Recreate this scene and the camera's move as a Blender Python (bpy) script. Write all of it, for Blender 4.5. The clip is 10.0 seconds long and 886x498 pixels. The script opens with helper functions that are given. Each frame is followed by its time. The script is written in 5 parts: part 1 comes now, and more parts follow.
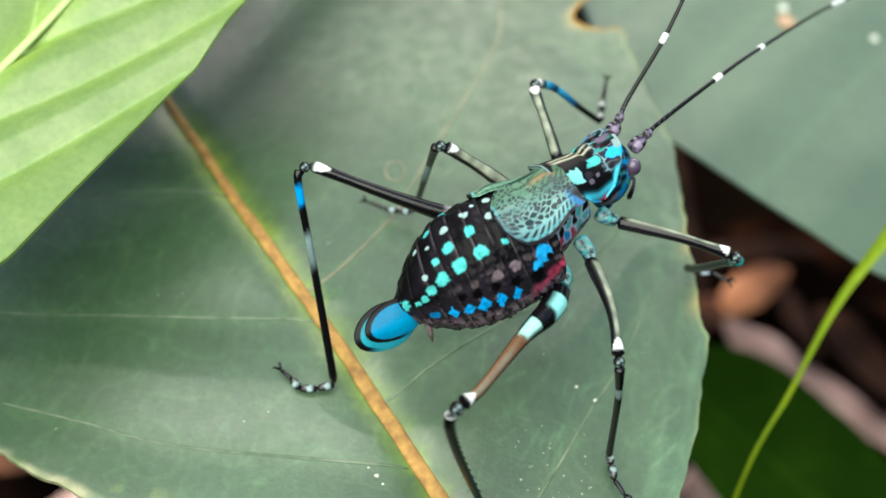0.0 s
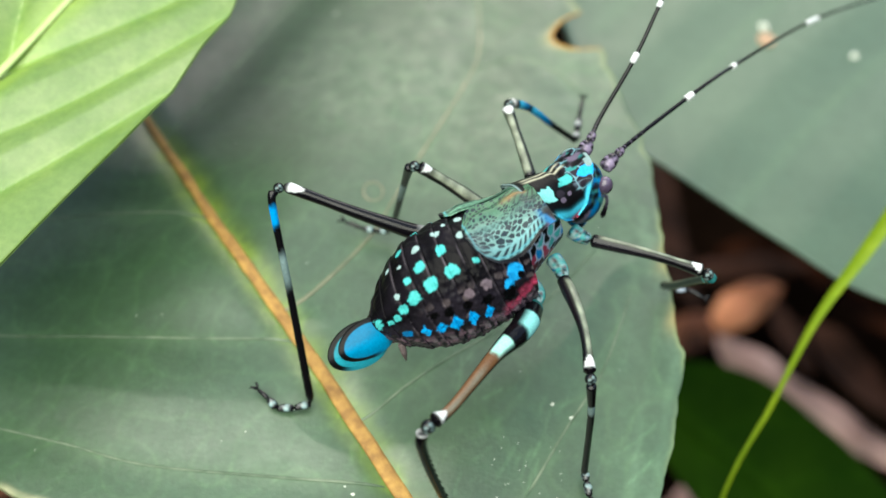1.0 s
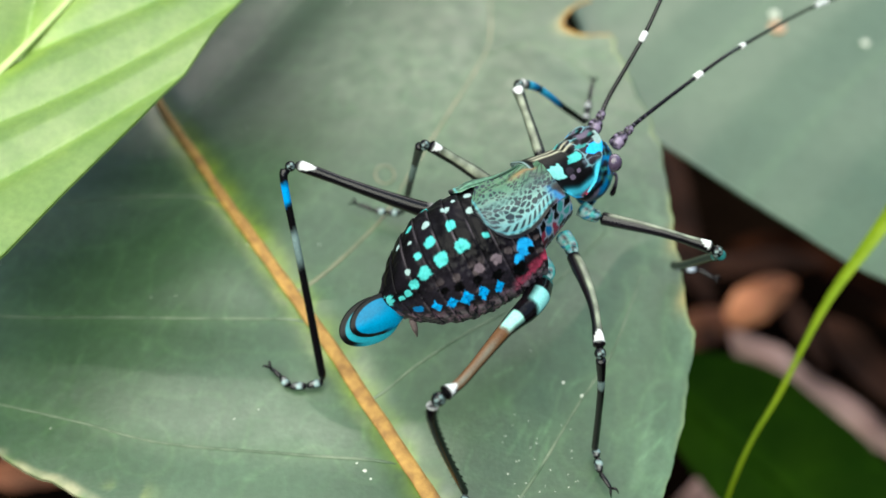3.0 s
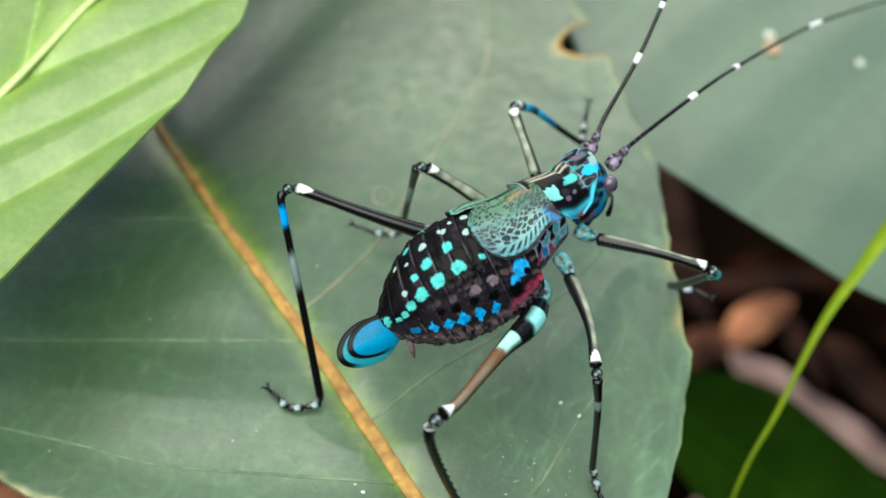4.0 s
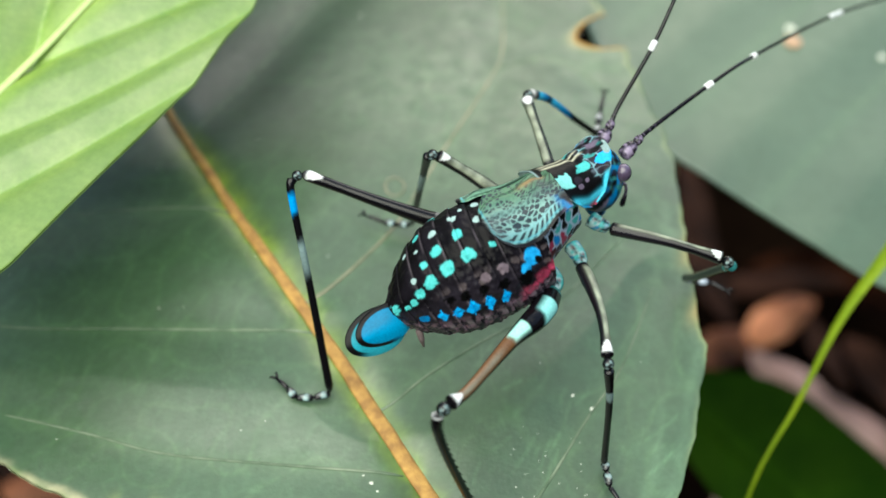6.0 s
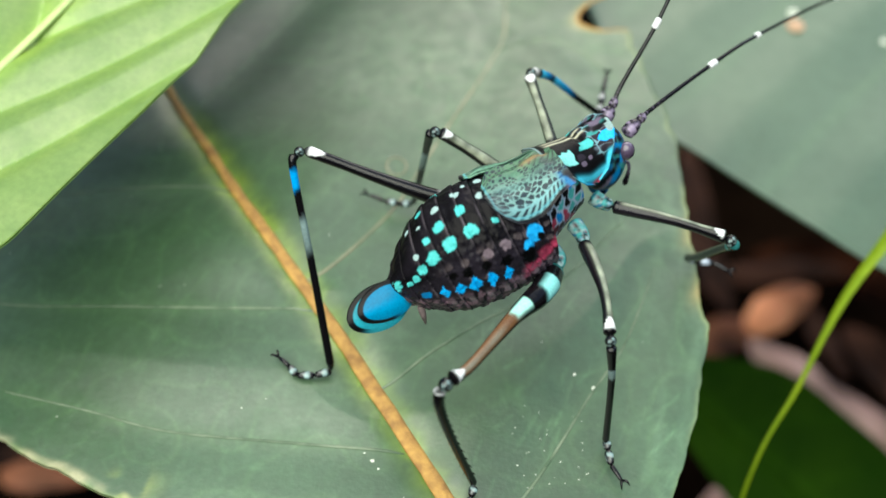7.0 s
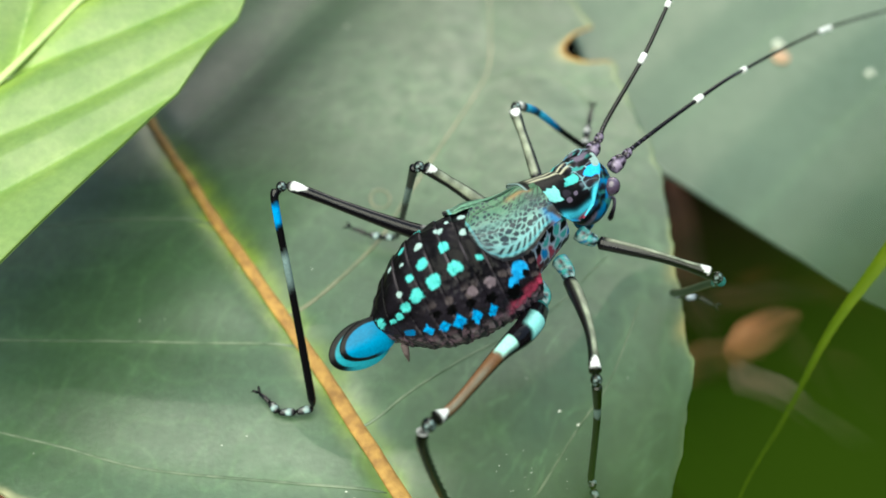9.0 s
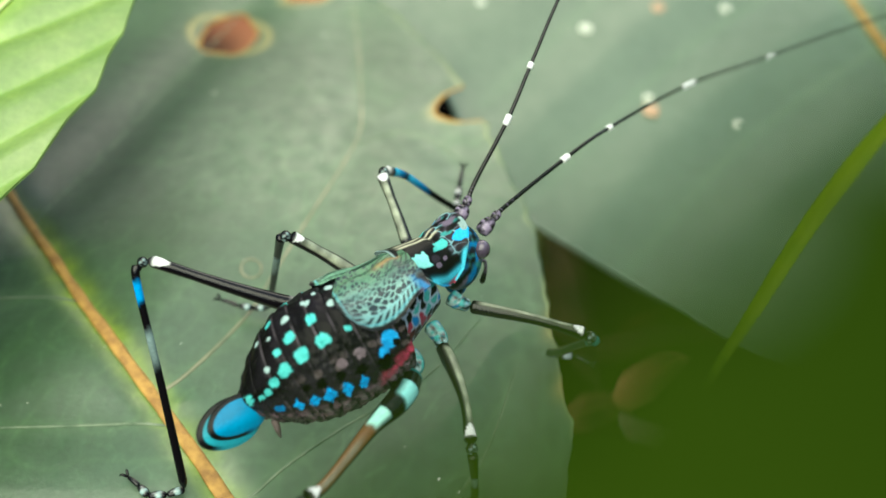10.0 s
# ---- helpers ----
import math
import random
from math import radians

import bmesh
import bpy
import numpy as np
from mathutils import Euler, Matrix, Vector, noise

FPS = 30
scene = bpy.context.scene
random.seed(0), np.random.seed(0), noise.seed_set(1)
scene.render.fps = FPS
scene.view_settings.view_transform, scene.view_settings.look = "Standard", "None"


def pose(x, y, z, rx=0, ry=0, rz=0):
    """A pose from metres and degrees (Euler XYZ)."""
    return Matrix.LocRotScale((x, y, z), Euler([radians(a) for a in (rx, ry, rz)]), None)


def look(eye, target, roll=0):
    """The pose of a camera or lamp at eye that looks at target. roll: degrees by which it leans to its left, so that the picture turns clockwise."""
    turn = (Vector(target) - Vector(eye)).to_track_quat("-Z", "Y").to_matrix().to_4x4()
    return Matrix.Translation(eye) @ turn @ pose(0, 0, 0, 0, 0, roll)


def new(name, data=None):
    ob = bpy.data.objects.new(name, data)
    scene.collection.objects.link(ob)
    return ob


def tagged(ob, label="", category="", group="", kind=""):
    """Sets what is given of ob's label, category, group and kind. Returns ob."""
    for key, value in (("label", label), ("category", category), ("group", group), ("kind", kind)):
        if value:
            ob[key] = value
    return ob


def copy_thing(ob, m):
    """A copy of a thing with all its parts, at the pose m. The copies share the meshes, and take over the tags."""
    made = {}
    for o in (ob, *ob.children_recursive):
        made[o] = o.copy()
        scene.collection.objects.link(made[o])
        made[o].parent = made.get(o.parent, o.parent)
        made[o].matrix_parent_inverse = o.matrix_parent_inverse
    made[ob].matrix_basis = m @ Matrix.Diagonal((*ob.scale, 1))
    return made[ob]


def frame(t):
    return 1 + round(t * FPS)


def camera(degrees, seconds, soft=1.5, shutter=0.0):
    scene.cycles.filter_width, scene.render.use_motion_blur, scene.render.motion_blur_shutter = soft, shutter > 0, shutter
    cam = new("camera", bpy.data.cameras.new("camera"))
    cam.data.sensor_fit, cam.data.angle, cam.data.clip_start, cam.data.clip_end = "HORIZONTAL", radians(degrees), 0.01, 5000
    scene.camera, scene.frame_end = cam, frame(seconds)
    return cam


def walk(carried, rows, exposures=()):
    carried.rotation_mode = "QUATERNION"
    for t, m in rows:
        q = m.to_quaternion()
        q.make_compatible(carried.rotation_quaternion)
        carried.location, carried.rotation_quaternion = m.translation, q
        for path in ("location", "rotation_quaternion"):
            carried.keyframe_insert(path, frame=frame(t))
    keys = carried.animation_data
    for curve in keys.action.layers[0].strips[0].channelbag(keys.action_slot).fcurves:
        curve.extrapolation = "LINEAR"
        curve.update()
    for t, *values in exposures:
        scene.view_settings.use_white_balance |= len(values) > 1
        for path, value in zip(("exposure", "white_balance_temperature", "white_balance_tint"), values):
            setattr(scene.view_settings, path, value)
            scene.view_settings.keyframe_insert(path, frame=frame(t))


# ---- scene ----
EXPOSURE = 1.31
MM = 0.001          # all the numbers below are in millimetres
cam = camera(38.2, 10.0, soft=1.6)
cam.data.dof.use_dof = True
cam.data.dof.focus_distance = 0.107
cam.data.dof.aperture_fstop = 20.0
PATH = [
    (0.0, -0.00, -80.35, 95.76, 40.00, -0.00, 0.00),
    (0.5, 2.62, -80.07, 96.39, 41.13, -0.19, -0.56),
    (1.0, 2.48, -80.86, 96.33, 40.86, 0.36, -0.24),
    (1.5, 1.88, -81.87, 95.79, 40.98, 1.00, 0.32),
    (2.0, 1.14, -83.27, 96.07, 41.00, 1.08, 0.24),
    (2.5, 1.66, -84.01, 95.61, 40.90, 1.26, 0.43),
    (2.7, 2.43, -83.16, 95.27, 41.04, 0.94, 0.24),
    (3.8, 3.23, -84.30, 95.57, 41.74, 1.23, -0.18),
    (4.0, 3.23, -83.62, 95.82, 42.06, 1.21, -0.11),
    (4.5, 4.36, -83.17, 95.05, 41.64, 0.59, -0.75),
    (5.0, 4.12, -83.83, 93.85, 41.69, 1.25, -0.16),
    (5.4, 4.78, -83.73, 93.66, 41.85, 1.61, 0.35),
    (5.5, 4.85, -83.70, 93.71, 42.33, 1.70, 0.44),
    (5.7, 4.52, -83.71, 93.85, 42.29, 1.74, 0.63),
    (6.8, 4.06, -83.83, 93.23, 42.32, 1.73, 1.08),
    (7.0, 3.92, -84.54, 92.67, 42.01, 1.51, 1.00),
    (7.5, 3.34, -85.25, 91.95, 41.91, 1.67, 1.75),
    (7.8, 4.38, -84.20, 91.79, 41.62, 0.90, 1.06),
    (8.0, 4.96, -83.42, 91.60, 41.74, 1.03, 1.18),
    (8.5, 4.44, -82.61, 90.91, 41.74, 1.30, 1.36),
    (8.9, 4.07, -82.16, 92.17, 42.18, 0.95, 1.04),
    (9.0, 3.98, -82.79, 92.59, 42.96, 0.91, 0.65),
    (9.5, 3.05, -82.86, 93.28, 45.66, 0.43, -1.60),
    (10.0, 6.33, -80.68, 92.13, 45.32, -0.90, -4.10),
]
walk(cam, [(t, pose(x * MM, y * MM, z * MM, rx, ry, rz)) for t, x, y, z, rx, ry, rz in PATH], exposures=[(t, EXPOSURE + d, k, tint) for t, d, k, tint in ((0.0, 0.12, 6500, 0), (0.5, 0.22, 6500, 0), (1.0, 0.10, 6500, 0), (2.0, 0.18, 6500, 0), (2.5, 0.13, 6500, 0), (4.0, 0.0, 6500, 0), (5.0, -0.03, 6500, 0), (5.5, 0.0, 6500, 0), (7.0, 0.08, 6500, 0), (8.5, 0.09, 6550, -2), (9.0, 0.12, 6700, -5), (10.0, 0.15, 6900, -8))])

# ---- light: a bright overcast sky ----
world = bpy.data.worlds.new("sky")
scene.world = world
world.use_nodes = True
wn = world.node_tree
sky = wn.nodes.new("ShaderNodeTexSky")
sky.sky_type, sky.sun_disc = "NISHITA", False
sky.sun_elevation, sky.sun_rotation = radians(34), radians(8)
sky.air_density, sky.dust_density, sky.ozone_density = 0.8, 1.2, 0.3
wn.links.new(sky.outputs[0], wn.nodes["Background"].inputs[0])
wn.nodes["Background"].inputs[1].default_value = 0.125
sun = new("sun", bpy.data.lights.new("sun", "SUN"))
sun.data.energy, sun.data.angle, sun.data.color = 3.0, radians(75), (1.0, 0.95, 0.84)
sun.matrix_world = look((-0.20, -0.38, 0.90), (0, 0, 0))


# ---- materials ----
def material(name):
    m = bpy.data.materials.new(name)
    m.use_nodes = True
    return m, m.node_tree, m.node_tree.nodes["Principled BSDF"]


def mixed(nt, a, b, fac, blend="MIX"):
    """Mix of two colours, each a tuple or a socket."""
    n = nt.nodes.new("ShaderNodeMix")
    n.data_type, n.blend_type = "RGBA", blend
    for socket, value in ((n.inputs[0], fac), (n.inputs[6], a), (n.inputs[7], b)):
        if isinstance(value, bpy.types.NodeSocket):
            nt.links.new(value, socket)
        else:
            socket.default_value = value if isinstance(value, (int, float)) else (*value, 1)
    return n.outputs[2]


def noised(nt, scale, detail=4.0, low=0.35, high=0.65, stretch=(1, 1, 1), rough=0.55):
    """Noise at a real-world scale (features per millimetre), spread to 0..1."""
    tc = nt.nodes.new("ShaderNodeTexCoord")
    mp = nt.nodes.new("ShaderNodeMapping")
    mp.inputs["Scale"].default_value = [1000 * scale * s for s in stretch]
    nz = nt.nodes.new("ShaderNodeTexNoise")
    nz.inputs["Scale"].default_value, nz.inputs["Detail"].default_value, nz.inputs["Roughness"].default_value = 1.0, detail, rough
    rg = nt.nodes.new("ShaderNodeMapRange")
    rg.inputs[1].default_value, rg.inputs[2].default_value = low, high
    nt.links.new(tc.outputs["Object"], mp.inputs[0])
    nt.links.new(mp.outputs[0], nz.inputs[0])
    nt.links.new(nz.outputs[0], rg.inputs[0])
    return rg.outputs[0]


def bumped(nt, bsdf, height, strength, mm):
    b = nt.nodes.new("ShaderNodeBump")
    b.inputs["Strength"].default_value, b.inputs["Distance"].default_value = strength, mm * MM
    nt.links.new(height, b.inputs["Height"])
    nt.links.new(b.outputs[0], bsdf.inputs["Normal"])


def painted(nt):
    a = nt.nodes.new("ShaderNodeAttribute")
    a.attribute_name = "pattern"
    return a.outputs["Color"]


def leaf_material(name, deep, pale, rough, glow, blotch=0.12, coat=0.0, fine=0.25, shine=0.75):
    """A leaf's skin: the pattern drawn on the mesh times grain and blotches, with light passing through."""
    m, nt, b = material(name)
    big = noised(nt, blotch, 5.0, 0.3, 0.7)
    small = noised(nt, 1.6, 4.0, 0.3, 0.7)
    col = mixed(nt, deep, pale, big)
    col = mixed(nt, col, painted(nt), 1.0, "MULTIPLY")
    col = mixed(nt, col, mixed(nt, col, (0.80, 0.83, 0.76), 1.0, "MULTIPLY"), small)
    mid = noised(nt, 0.45, 6.0, 0.3, 0.7)
    col = mixed(nt, col, mixed(nt, col, (0.78, 0.86, 0.80), 1.0, "MULTIPLY"), mid)
    nt.links.new(col, b.inputs["Base Color"])
    gloss = nt.nodes.new("ShaderNodeMapRange")
    gloss.inputs[3].default_value, gloss.inputs[4].default_value = rough - 0.05, rough + 0.12
    nt.links.new(mid, gloss.inputs[0])
    nt.links.new(gloss.outputs[0], b.inputs["Roughness"])
    b.inputs["Specular IOR Level"].default_value = shine
    b.inputs["Coat Weight"].default_value = coat
    b.inputs["Coat Roughness"].default_value = 0.25
    bumped(nt, b, noised(nt, 2.6, 6.0, 0.2, 0.8), fine, 0.06)
    if glow:
        tr = nt.nodes.new("ShaderNodeBsdfTranslucent")
        nt.links.new(mixed(nt, col, (1.25, 1.5, 0.5), 1.0, "MULTIPLY"), tr.inputs[0])
        mx = nt.nodes.new("ShaderNodeMixShader")
        mx.inputs[0].default_value = glow
        nt.links.new(b.outputs[0], mx.inputs[1])
        nt.links.new(tr.outputs[0], mx.inputs[2])
        nt.links.new(mx.outputs[0], nt.nodes["Material Output"].inputs[0])
    return m


def chitin_material(name, rough, coat, bump=0.3, shine=0.35):
    m, nt, b = material(name)
    col = painted(nt)
    col = mixed(nt, col, mixed(nt, col, (0.74, 0.74, 0.74), 1.0, "MULTIPLY"), noised(nt, 5.0, 3.0, 0.35, 0.75), "MIX")
    nt.links.new(col, b.inputs["Base Color"])
    b.inputs["Roughness"].default_value = rough
    b.inputs["Coat Weight"].default_value, b.inputs["Coat Roughness"].default_value = coat, 0.12
    b.inputs["Specular IOR Level"].default_value = shine
    bumped(nt, b, noised(nt, 7.0, 4.0, 0.2, 0.8), bump, 0.05)
    return m


def plain_material(name, col, rough, other=None, scale=1.0, bump=0.3, metal=0.0, shine=0.5):
    m, nt, b = material(name)
    c = mixed(nt, col, other or tuple(0.6 * v for v in col), noised(nt, scale, 5.0))
    nt.links.new(c, b.inputs["Base Color"])
    b.inputs["Roughness"].default_value, b.inputs["Metallic"].default_value = rough, metal
    b.inputs["Specular IOR Level"].default_value = shine
    bumped(nt, b, noised(nt, scale * 4, 5.0, 0.2, 0.8), bump, 0.1)
    return m


LEAF = leaf_material("green_leaf_skin", (0.034, 0.073, 0.034), (0.055, 0.101, 0.053), 0.38, 0.10, 0.06, fine=0.3, shine=0.8)
# LEAF again in lighter colours, standing for sheen on the lower leaf
LEAF_LIT = leaf_material("lit_green_leaf_skin", (0.042, 0.084, 0.042), (0.066, 0.112, 0.062), 0.38, 0.10, 0.06, fine=0.3, shine=1.0)
LIME = leaf_material("lime_leaf_skin", (0.16, 0.265, 0.05), (0.245, 0.335, 0.10), 0.36, 0.28, 0.08, 0.25, shine=0.75)
LIME_RIB = plain_material("lime_rib", (0.42, 0.50, 0.20), 0.4, (0.34, 0.45, 0.16), 0.5)
# this dark green carries the low leaf's shade
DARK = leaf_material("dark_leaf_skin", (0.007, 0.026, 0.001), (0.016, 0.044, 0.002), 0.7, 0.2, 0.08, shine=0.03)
BLADE = leaf_material("grass_skin", (0.21, 0.30, 0.006), (0.27, 0.36, 0.012), 0.55, 0.3, 0.2, shine=0.25)
RIB = plain_material("orange_rib", (0.40, 0.23, 0.06), 0.65, (0.22, 0.115, 0.035), 0.8, bump=0.8, shine=0.3)
VEIN = plain_material("pale_vein", (0.15, 0.19, 0.125), 0.55, (0.045, 0.08, 0.042), 0.35)
TAN_VEIN = plain_material("tan_vein", (0.24, 0.22, 0.145), 0.5, (0.10, 0.115, 0.07), 0.35)
STEM = plain_material("green_stem", (0.14, 0.18, 0.05), 0.5, (0.20, 0.15, 0.06), 0.4)
CHITIN = chitin_material("patterned_chitin", 0.36, 0.0, shine=0.08)
GLOSS = chitin_material("glossy_leg_chitin", 0.13, 0.0, bump=0.2, shine=0.28)
WING = chitin_material("wing_pad_skin", 0.45, 0.05, bump=0.4, shine=0.25)
EYE = chitin_material("eye_skin", 0.2, 0.6)
OVI = chitin_material("blade_skin", 0.4, 0.0, bump=0.1, shine=0.15)
SPECK = plain_material("pale_speck", (0.55, 0.58, 0.5), 0.7, (0.4, 0.42, 0.35), 2.0)
TAN_SPOT = plain_material("tan_spot", (0.40, 0.26, 0.17), 0.7, (0.28, 0.17, 0.10), 1.0)
# near-black soil and LITTER hold the shade below the leaves in their colour
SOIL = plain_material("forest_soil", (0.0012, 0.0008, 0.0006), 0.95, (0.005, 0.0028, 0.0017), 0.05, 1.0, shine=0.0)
SKY_SCREEN = plain_material("sky_screen", (0.012, 0.022, 0.008), 0.9, (0.03, 0.045, 0.015), 0.004, 0.5, shine=0.05)
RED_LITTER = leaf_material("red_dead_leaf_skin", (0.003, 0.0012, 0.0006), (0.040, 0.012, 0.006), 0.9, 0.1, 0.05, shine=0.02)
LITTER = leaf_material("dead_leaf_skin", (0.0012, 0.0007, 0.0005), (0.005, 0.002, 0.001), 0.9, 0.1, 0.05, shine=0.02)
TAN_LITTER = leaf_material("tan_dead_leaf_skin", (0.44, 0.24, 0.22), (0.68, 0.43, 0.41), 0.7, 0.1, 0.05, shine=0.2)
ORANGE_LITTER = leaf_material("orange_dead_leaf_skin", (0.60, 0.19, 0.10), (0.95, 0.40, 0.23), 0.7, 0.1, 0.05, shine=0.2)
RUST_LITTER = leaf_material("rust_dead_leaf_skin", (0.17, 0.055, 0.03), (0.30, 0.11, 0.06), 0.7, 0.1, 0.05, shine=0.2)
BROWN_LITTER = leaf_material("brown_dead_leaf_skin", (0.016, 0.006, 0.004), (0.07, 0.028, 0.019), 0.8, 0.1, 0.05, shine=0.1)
NEAR = leaf_material("swinging_leaf_skin", (0.014, 0.032, 0.0006), (0.024, 0.048, 0.0012), 0.7, 0.25, 0.08, shine=0.04)


# ---- building helpers ----
def part(name, verts, faces, mat, parent=None, label="", colours=None, smooth=True):
    """One mesh object from millimetre coordinates."""
    me = bpy.data.meshes.new(name)
    me.from_pydata((np.asarray(verts, float) * MM).tolist(), [], [tuple(int(i) for i in q) for q in faces])
    me.materials.append(mat)
    n = len(me.vertices)
    col = np.ones((n, 4))
    if colours is not None:
        col[:, :3] = np.asarray(colours).reshape(-1, 3)
    at = me.attributes.new("pattern", "FLOAT_COLOR", "POINT")
    at.data.foreach_set("color", col.ravel())
    me.polygons.foreach_set("use_smooth", [smooth] * len(me.polygons))
    me.validate()
    ob = new(name, me)
    if parent is not None:
        ob.parent = parent
    if label:
        tagged(ob, label)
    return ob


def thing(name, label, category, group="", kind=""):
    return tagged(new(name), label, category, group, kind)


def grid_faces(n, m, wrap=False, offset=0):
    """Quads of an n by m grid of vertices; wrap closes the second direction."""
    i, j = np.meshgrid(np.arange(n - 1), np.arange(m if wrap else m - 1), indexing="ij")
    k = (j + 1) % m
    return np.stack((i * m + j, i * m + k, (i + 1) * m + k, (i + 1) * m + j), -1).reshape(-1, 4) + offset


def spline(points, n):
    """n points on a smooth curve through the points (Catmull-Rom)."""
    p = np.asarray(points, float)
    p = np.vstack((2 * p[0] - p[1], p, 2 * p[-1] - p[-2]))
    t = np.linspace(0, len(p) - 3 - 1e-9, n)
    i = t.astype(int)
    u = (t - i)[:, None]
    a, b, c, d = p[i], p[i + 1], p[i + 2], p[i + 3]
    return 0.5 * (2 * b + (c - a) * u + (2 * a - 5 * b + 4 * c - d) * u ** 2 + (3 * b - a - 3 * c + d) * u ** 3)


def tube_mesh(points, radii, n=40, around=16, paint=None, flat=1.0, up=(0, 0, 1), ends=True):
    """A tapered tube. radii: at even steps along it. paint(s, phi) gives its colours; phi is 0 on top."""
    c = spline(points, n)
    s = np.linspace(0, 1, n)
    r = np.interp(s, np.linspace(0, 1, len(radii)), radii)
    if ends:
        r = r * np.sqrt(np.clip(np.minimum(s, 1 - s) * n / 2.0 + 0.12, 0, 1))
    t = np.gradient(c, axis=0)
    t /= np.linalg.norm(t, axis=1)[:, None]
    ref = np.asarray(up, float) + np.array((0.02, 0.013, 0.0))
    side = np.cross(ref, t)
    side /= np.linalg.norm(side, axis=1)[:, None]
    top = np.cross(t, side)
    phi = np.linspace(0, 2 * np.pi, around, endpoint=False)
    v = c[:, None] + r[:, None, None] * (np.cos(phi)[None, :, None] * top[:, None] * flat + np.sin(phi)[None, :, None] * side[:, None])
    faces = [*grid_faces(n, around, True), tuple(range(around))[::-1], tuple(range((n - 1) * around, n * around))]
    colours = None
    if paint:
        S, PH = np.meshgrid(s, phi, indexing="ij")
        colours = paint(S, PH)
    return v.reshape(-1, 3), faces, colours


def tube(name, points, radii, mat, parent, label="", **more):
    v, f, c = tube_mesh(points, radii, **more)
    return part(name, v, f, mat, parent, label, c)


def ellipsoid(name, centre, axes, mat, parent, label="", paint=None, n=28, around=32):
    """axes: three vectors in millimetres; the poles lie along the third."""
    a, b, c = (np.asarray(q, float) for q in axes)
    th = np.linspace(0.02, np.pi - 0.02, n)
    ph = np.linspace(0, 2 * np.pi, around, endpoint=False)
    T, P = np.meshgrid(th, ph, indexing="ij")
    d = np.stack((np.sin(T) * np.cos(P), np.sin(T) * np.sin(P), np.cos(T)), -1)
    v = np.asarray(centre, float) + d[..., :1] * a + d[..., 1:2] * b + d[..., 2:] * c
    faces = [*grid_faces(n, around, True), tuple(range(around))[::-1], tuple(range((n - 1) * around, n * around))]
    return part(name, v.reshape(-1, 3), faces, mat, parent, label, paint(d) if paint else None)


def stops(s, *pairs):
    """Colours along a length: pairs of (place, colour), with short blends."""
    x = [p for p, _ in pairs]
    return np.stack([np.interp(s, x, [q[k] for _, q in pairs]) for k in range(3)], -1)


def ramp(x, a, b):
    t = np.clip((x - a) / (b - a), 0, 1)
    return t * t * (3 - 2 * t)


def rough_noise(x, y, scale, seed=0.0):
    """Smooth noise of arrays from a few waves in many directions."""
    rng = np.random.RandomState(int(seed * 10) + 7)
    out = np.zeros(np.broadcast(x, y).shape)
    for k in range(14):
        ang, ph, f = rng.uniform(0, 2 * np.pi), rng.uniform(0, 2 * np.pi), scale * rng.uniform(0.5, 2.2)
        out += np.sin(f * (np.cos(ang) * x + np.sin(ang) * y) + ph) / (f / scale + 0.4)
    return out / 5.0


def cells(x, y, size, seed=0.0):
    """Irregular cells: the distances to the nearest and second nearest seed, in cell sizes, and a random number for each cell."""
    u, v = x / size, y / size
    iu, iv = np.floor(u), np.floor(v)
    first, second, tag = np.full(u.shape, 9.0), np.full(u.shape, 9.0), np.zeros(u.shape)
    for du in (-1, 0, 1):
        for dv in (-1, 0, 1):
            a, b = iu + du, iv + dv
            h1, h2, h3 = (np.abs(np.sin(a * p + b * q + seed) * 43758.5453) % 1.0 for p, q in ((127.1, 311.7), (269.5, 183.3), (419.2, 371.9)))
            d = np.hypot(a + 0.15 + 0.7 * h1 - u, b + 0.15 + 0.7 * h2 - v)
            near = d < first
            second = np.where(near, first, np.minimum(second, d))
            tag = np.where(near, h3, tag)
            first = np.minimum(first, d)
    return first, second, tag


def near_lines(x, y, lines):
    """Distance of each point to the nearest of several polylines in the plan."""
    best = np.full(x.shape, 1e9)
    for line in lines:
        p = spline(np.asarray(line, float), 24)[:, :2]
        for a, b in zip(p[:-1], p[1:]):
            d = b - a
            u = np.clip(((x - a[0]) * d[0] + (y - a[1]) * d[1]) / (d @ d), 0, 1)
            best = np.minimum(best, np.hypot(x - a[0] - u * d[0], y - a[1] - u * d[1]))
    return best


# ---- ground, far below the leaves ----
def build_ground():
    n = 90
    t = np.linspace(-1, 1, n)
    w = np.sign(t) * (np.abs(t) ** 5) * 60000 + t * 600
    X, Y = np.meshgrid(w, w, indexing="ij")
    Z = -158 + 6 * rough_noise(X, Y, 0.02) * np.exp(-(np.hypot(X, Y) / 900) ** 2)
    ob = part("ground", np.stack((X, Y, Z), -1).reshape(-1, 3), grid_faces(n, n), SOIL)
    tagged(ob, "forest soil under the plants, coloured near-black for the shade there", "ground", kind="structure")


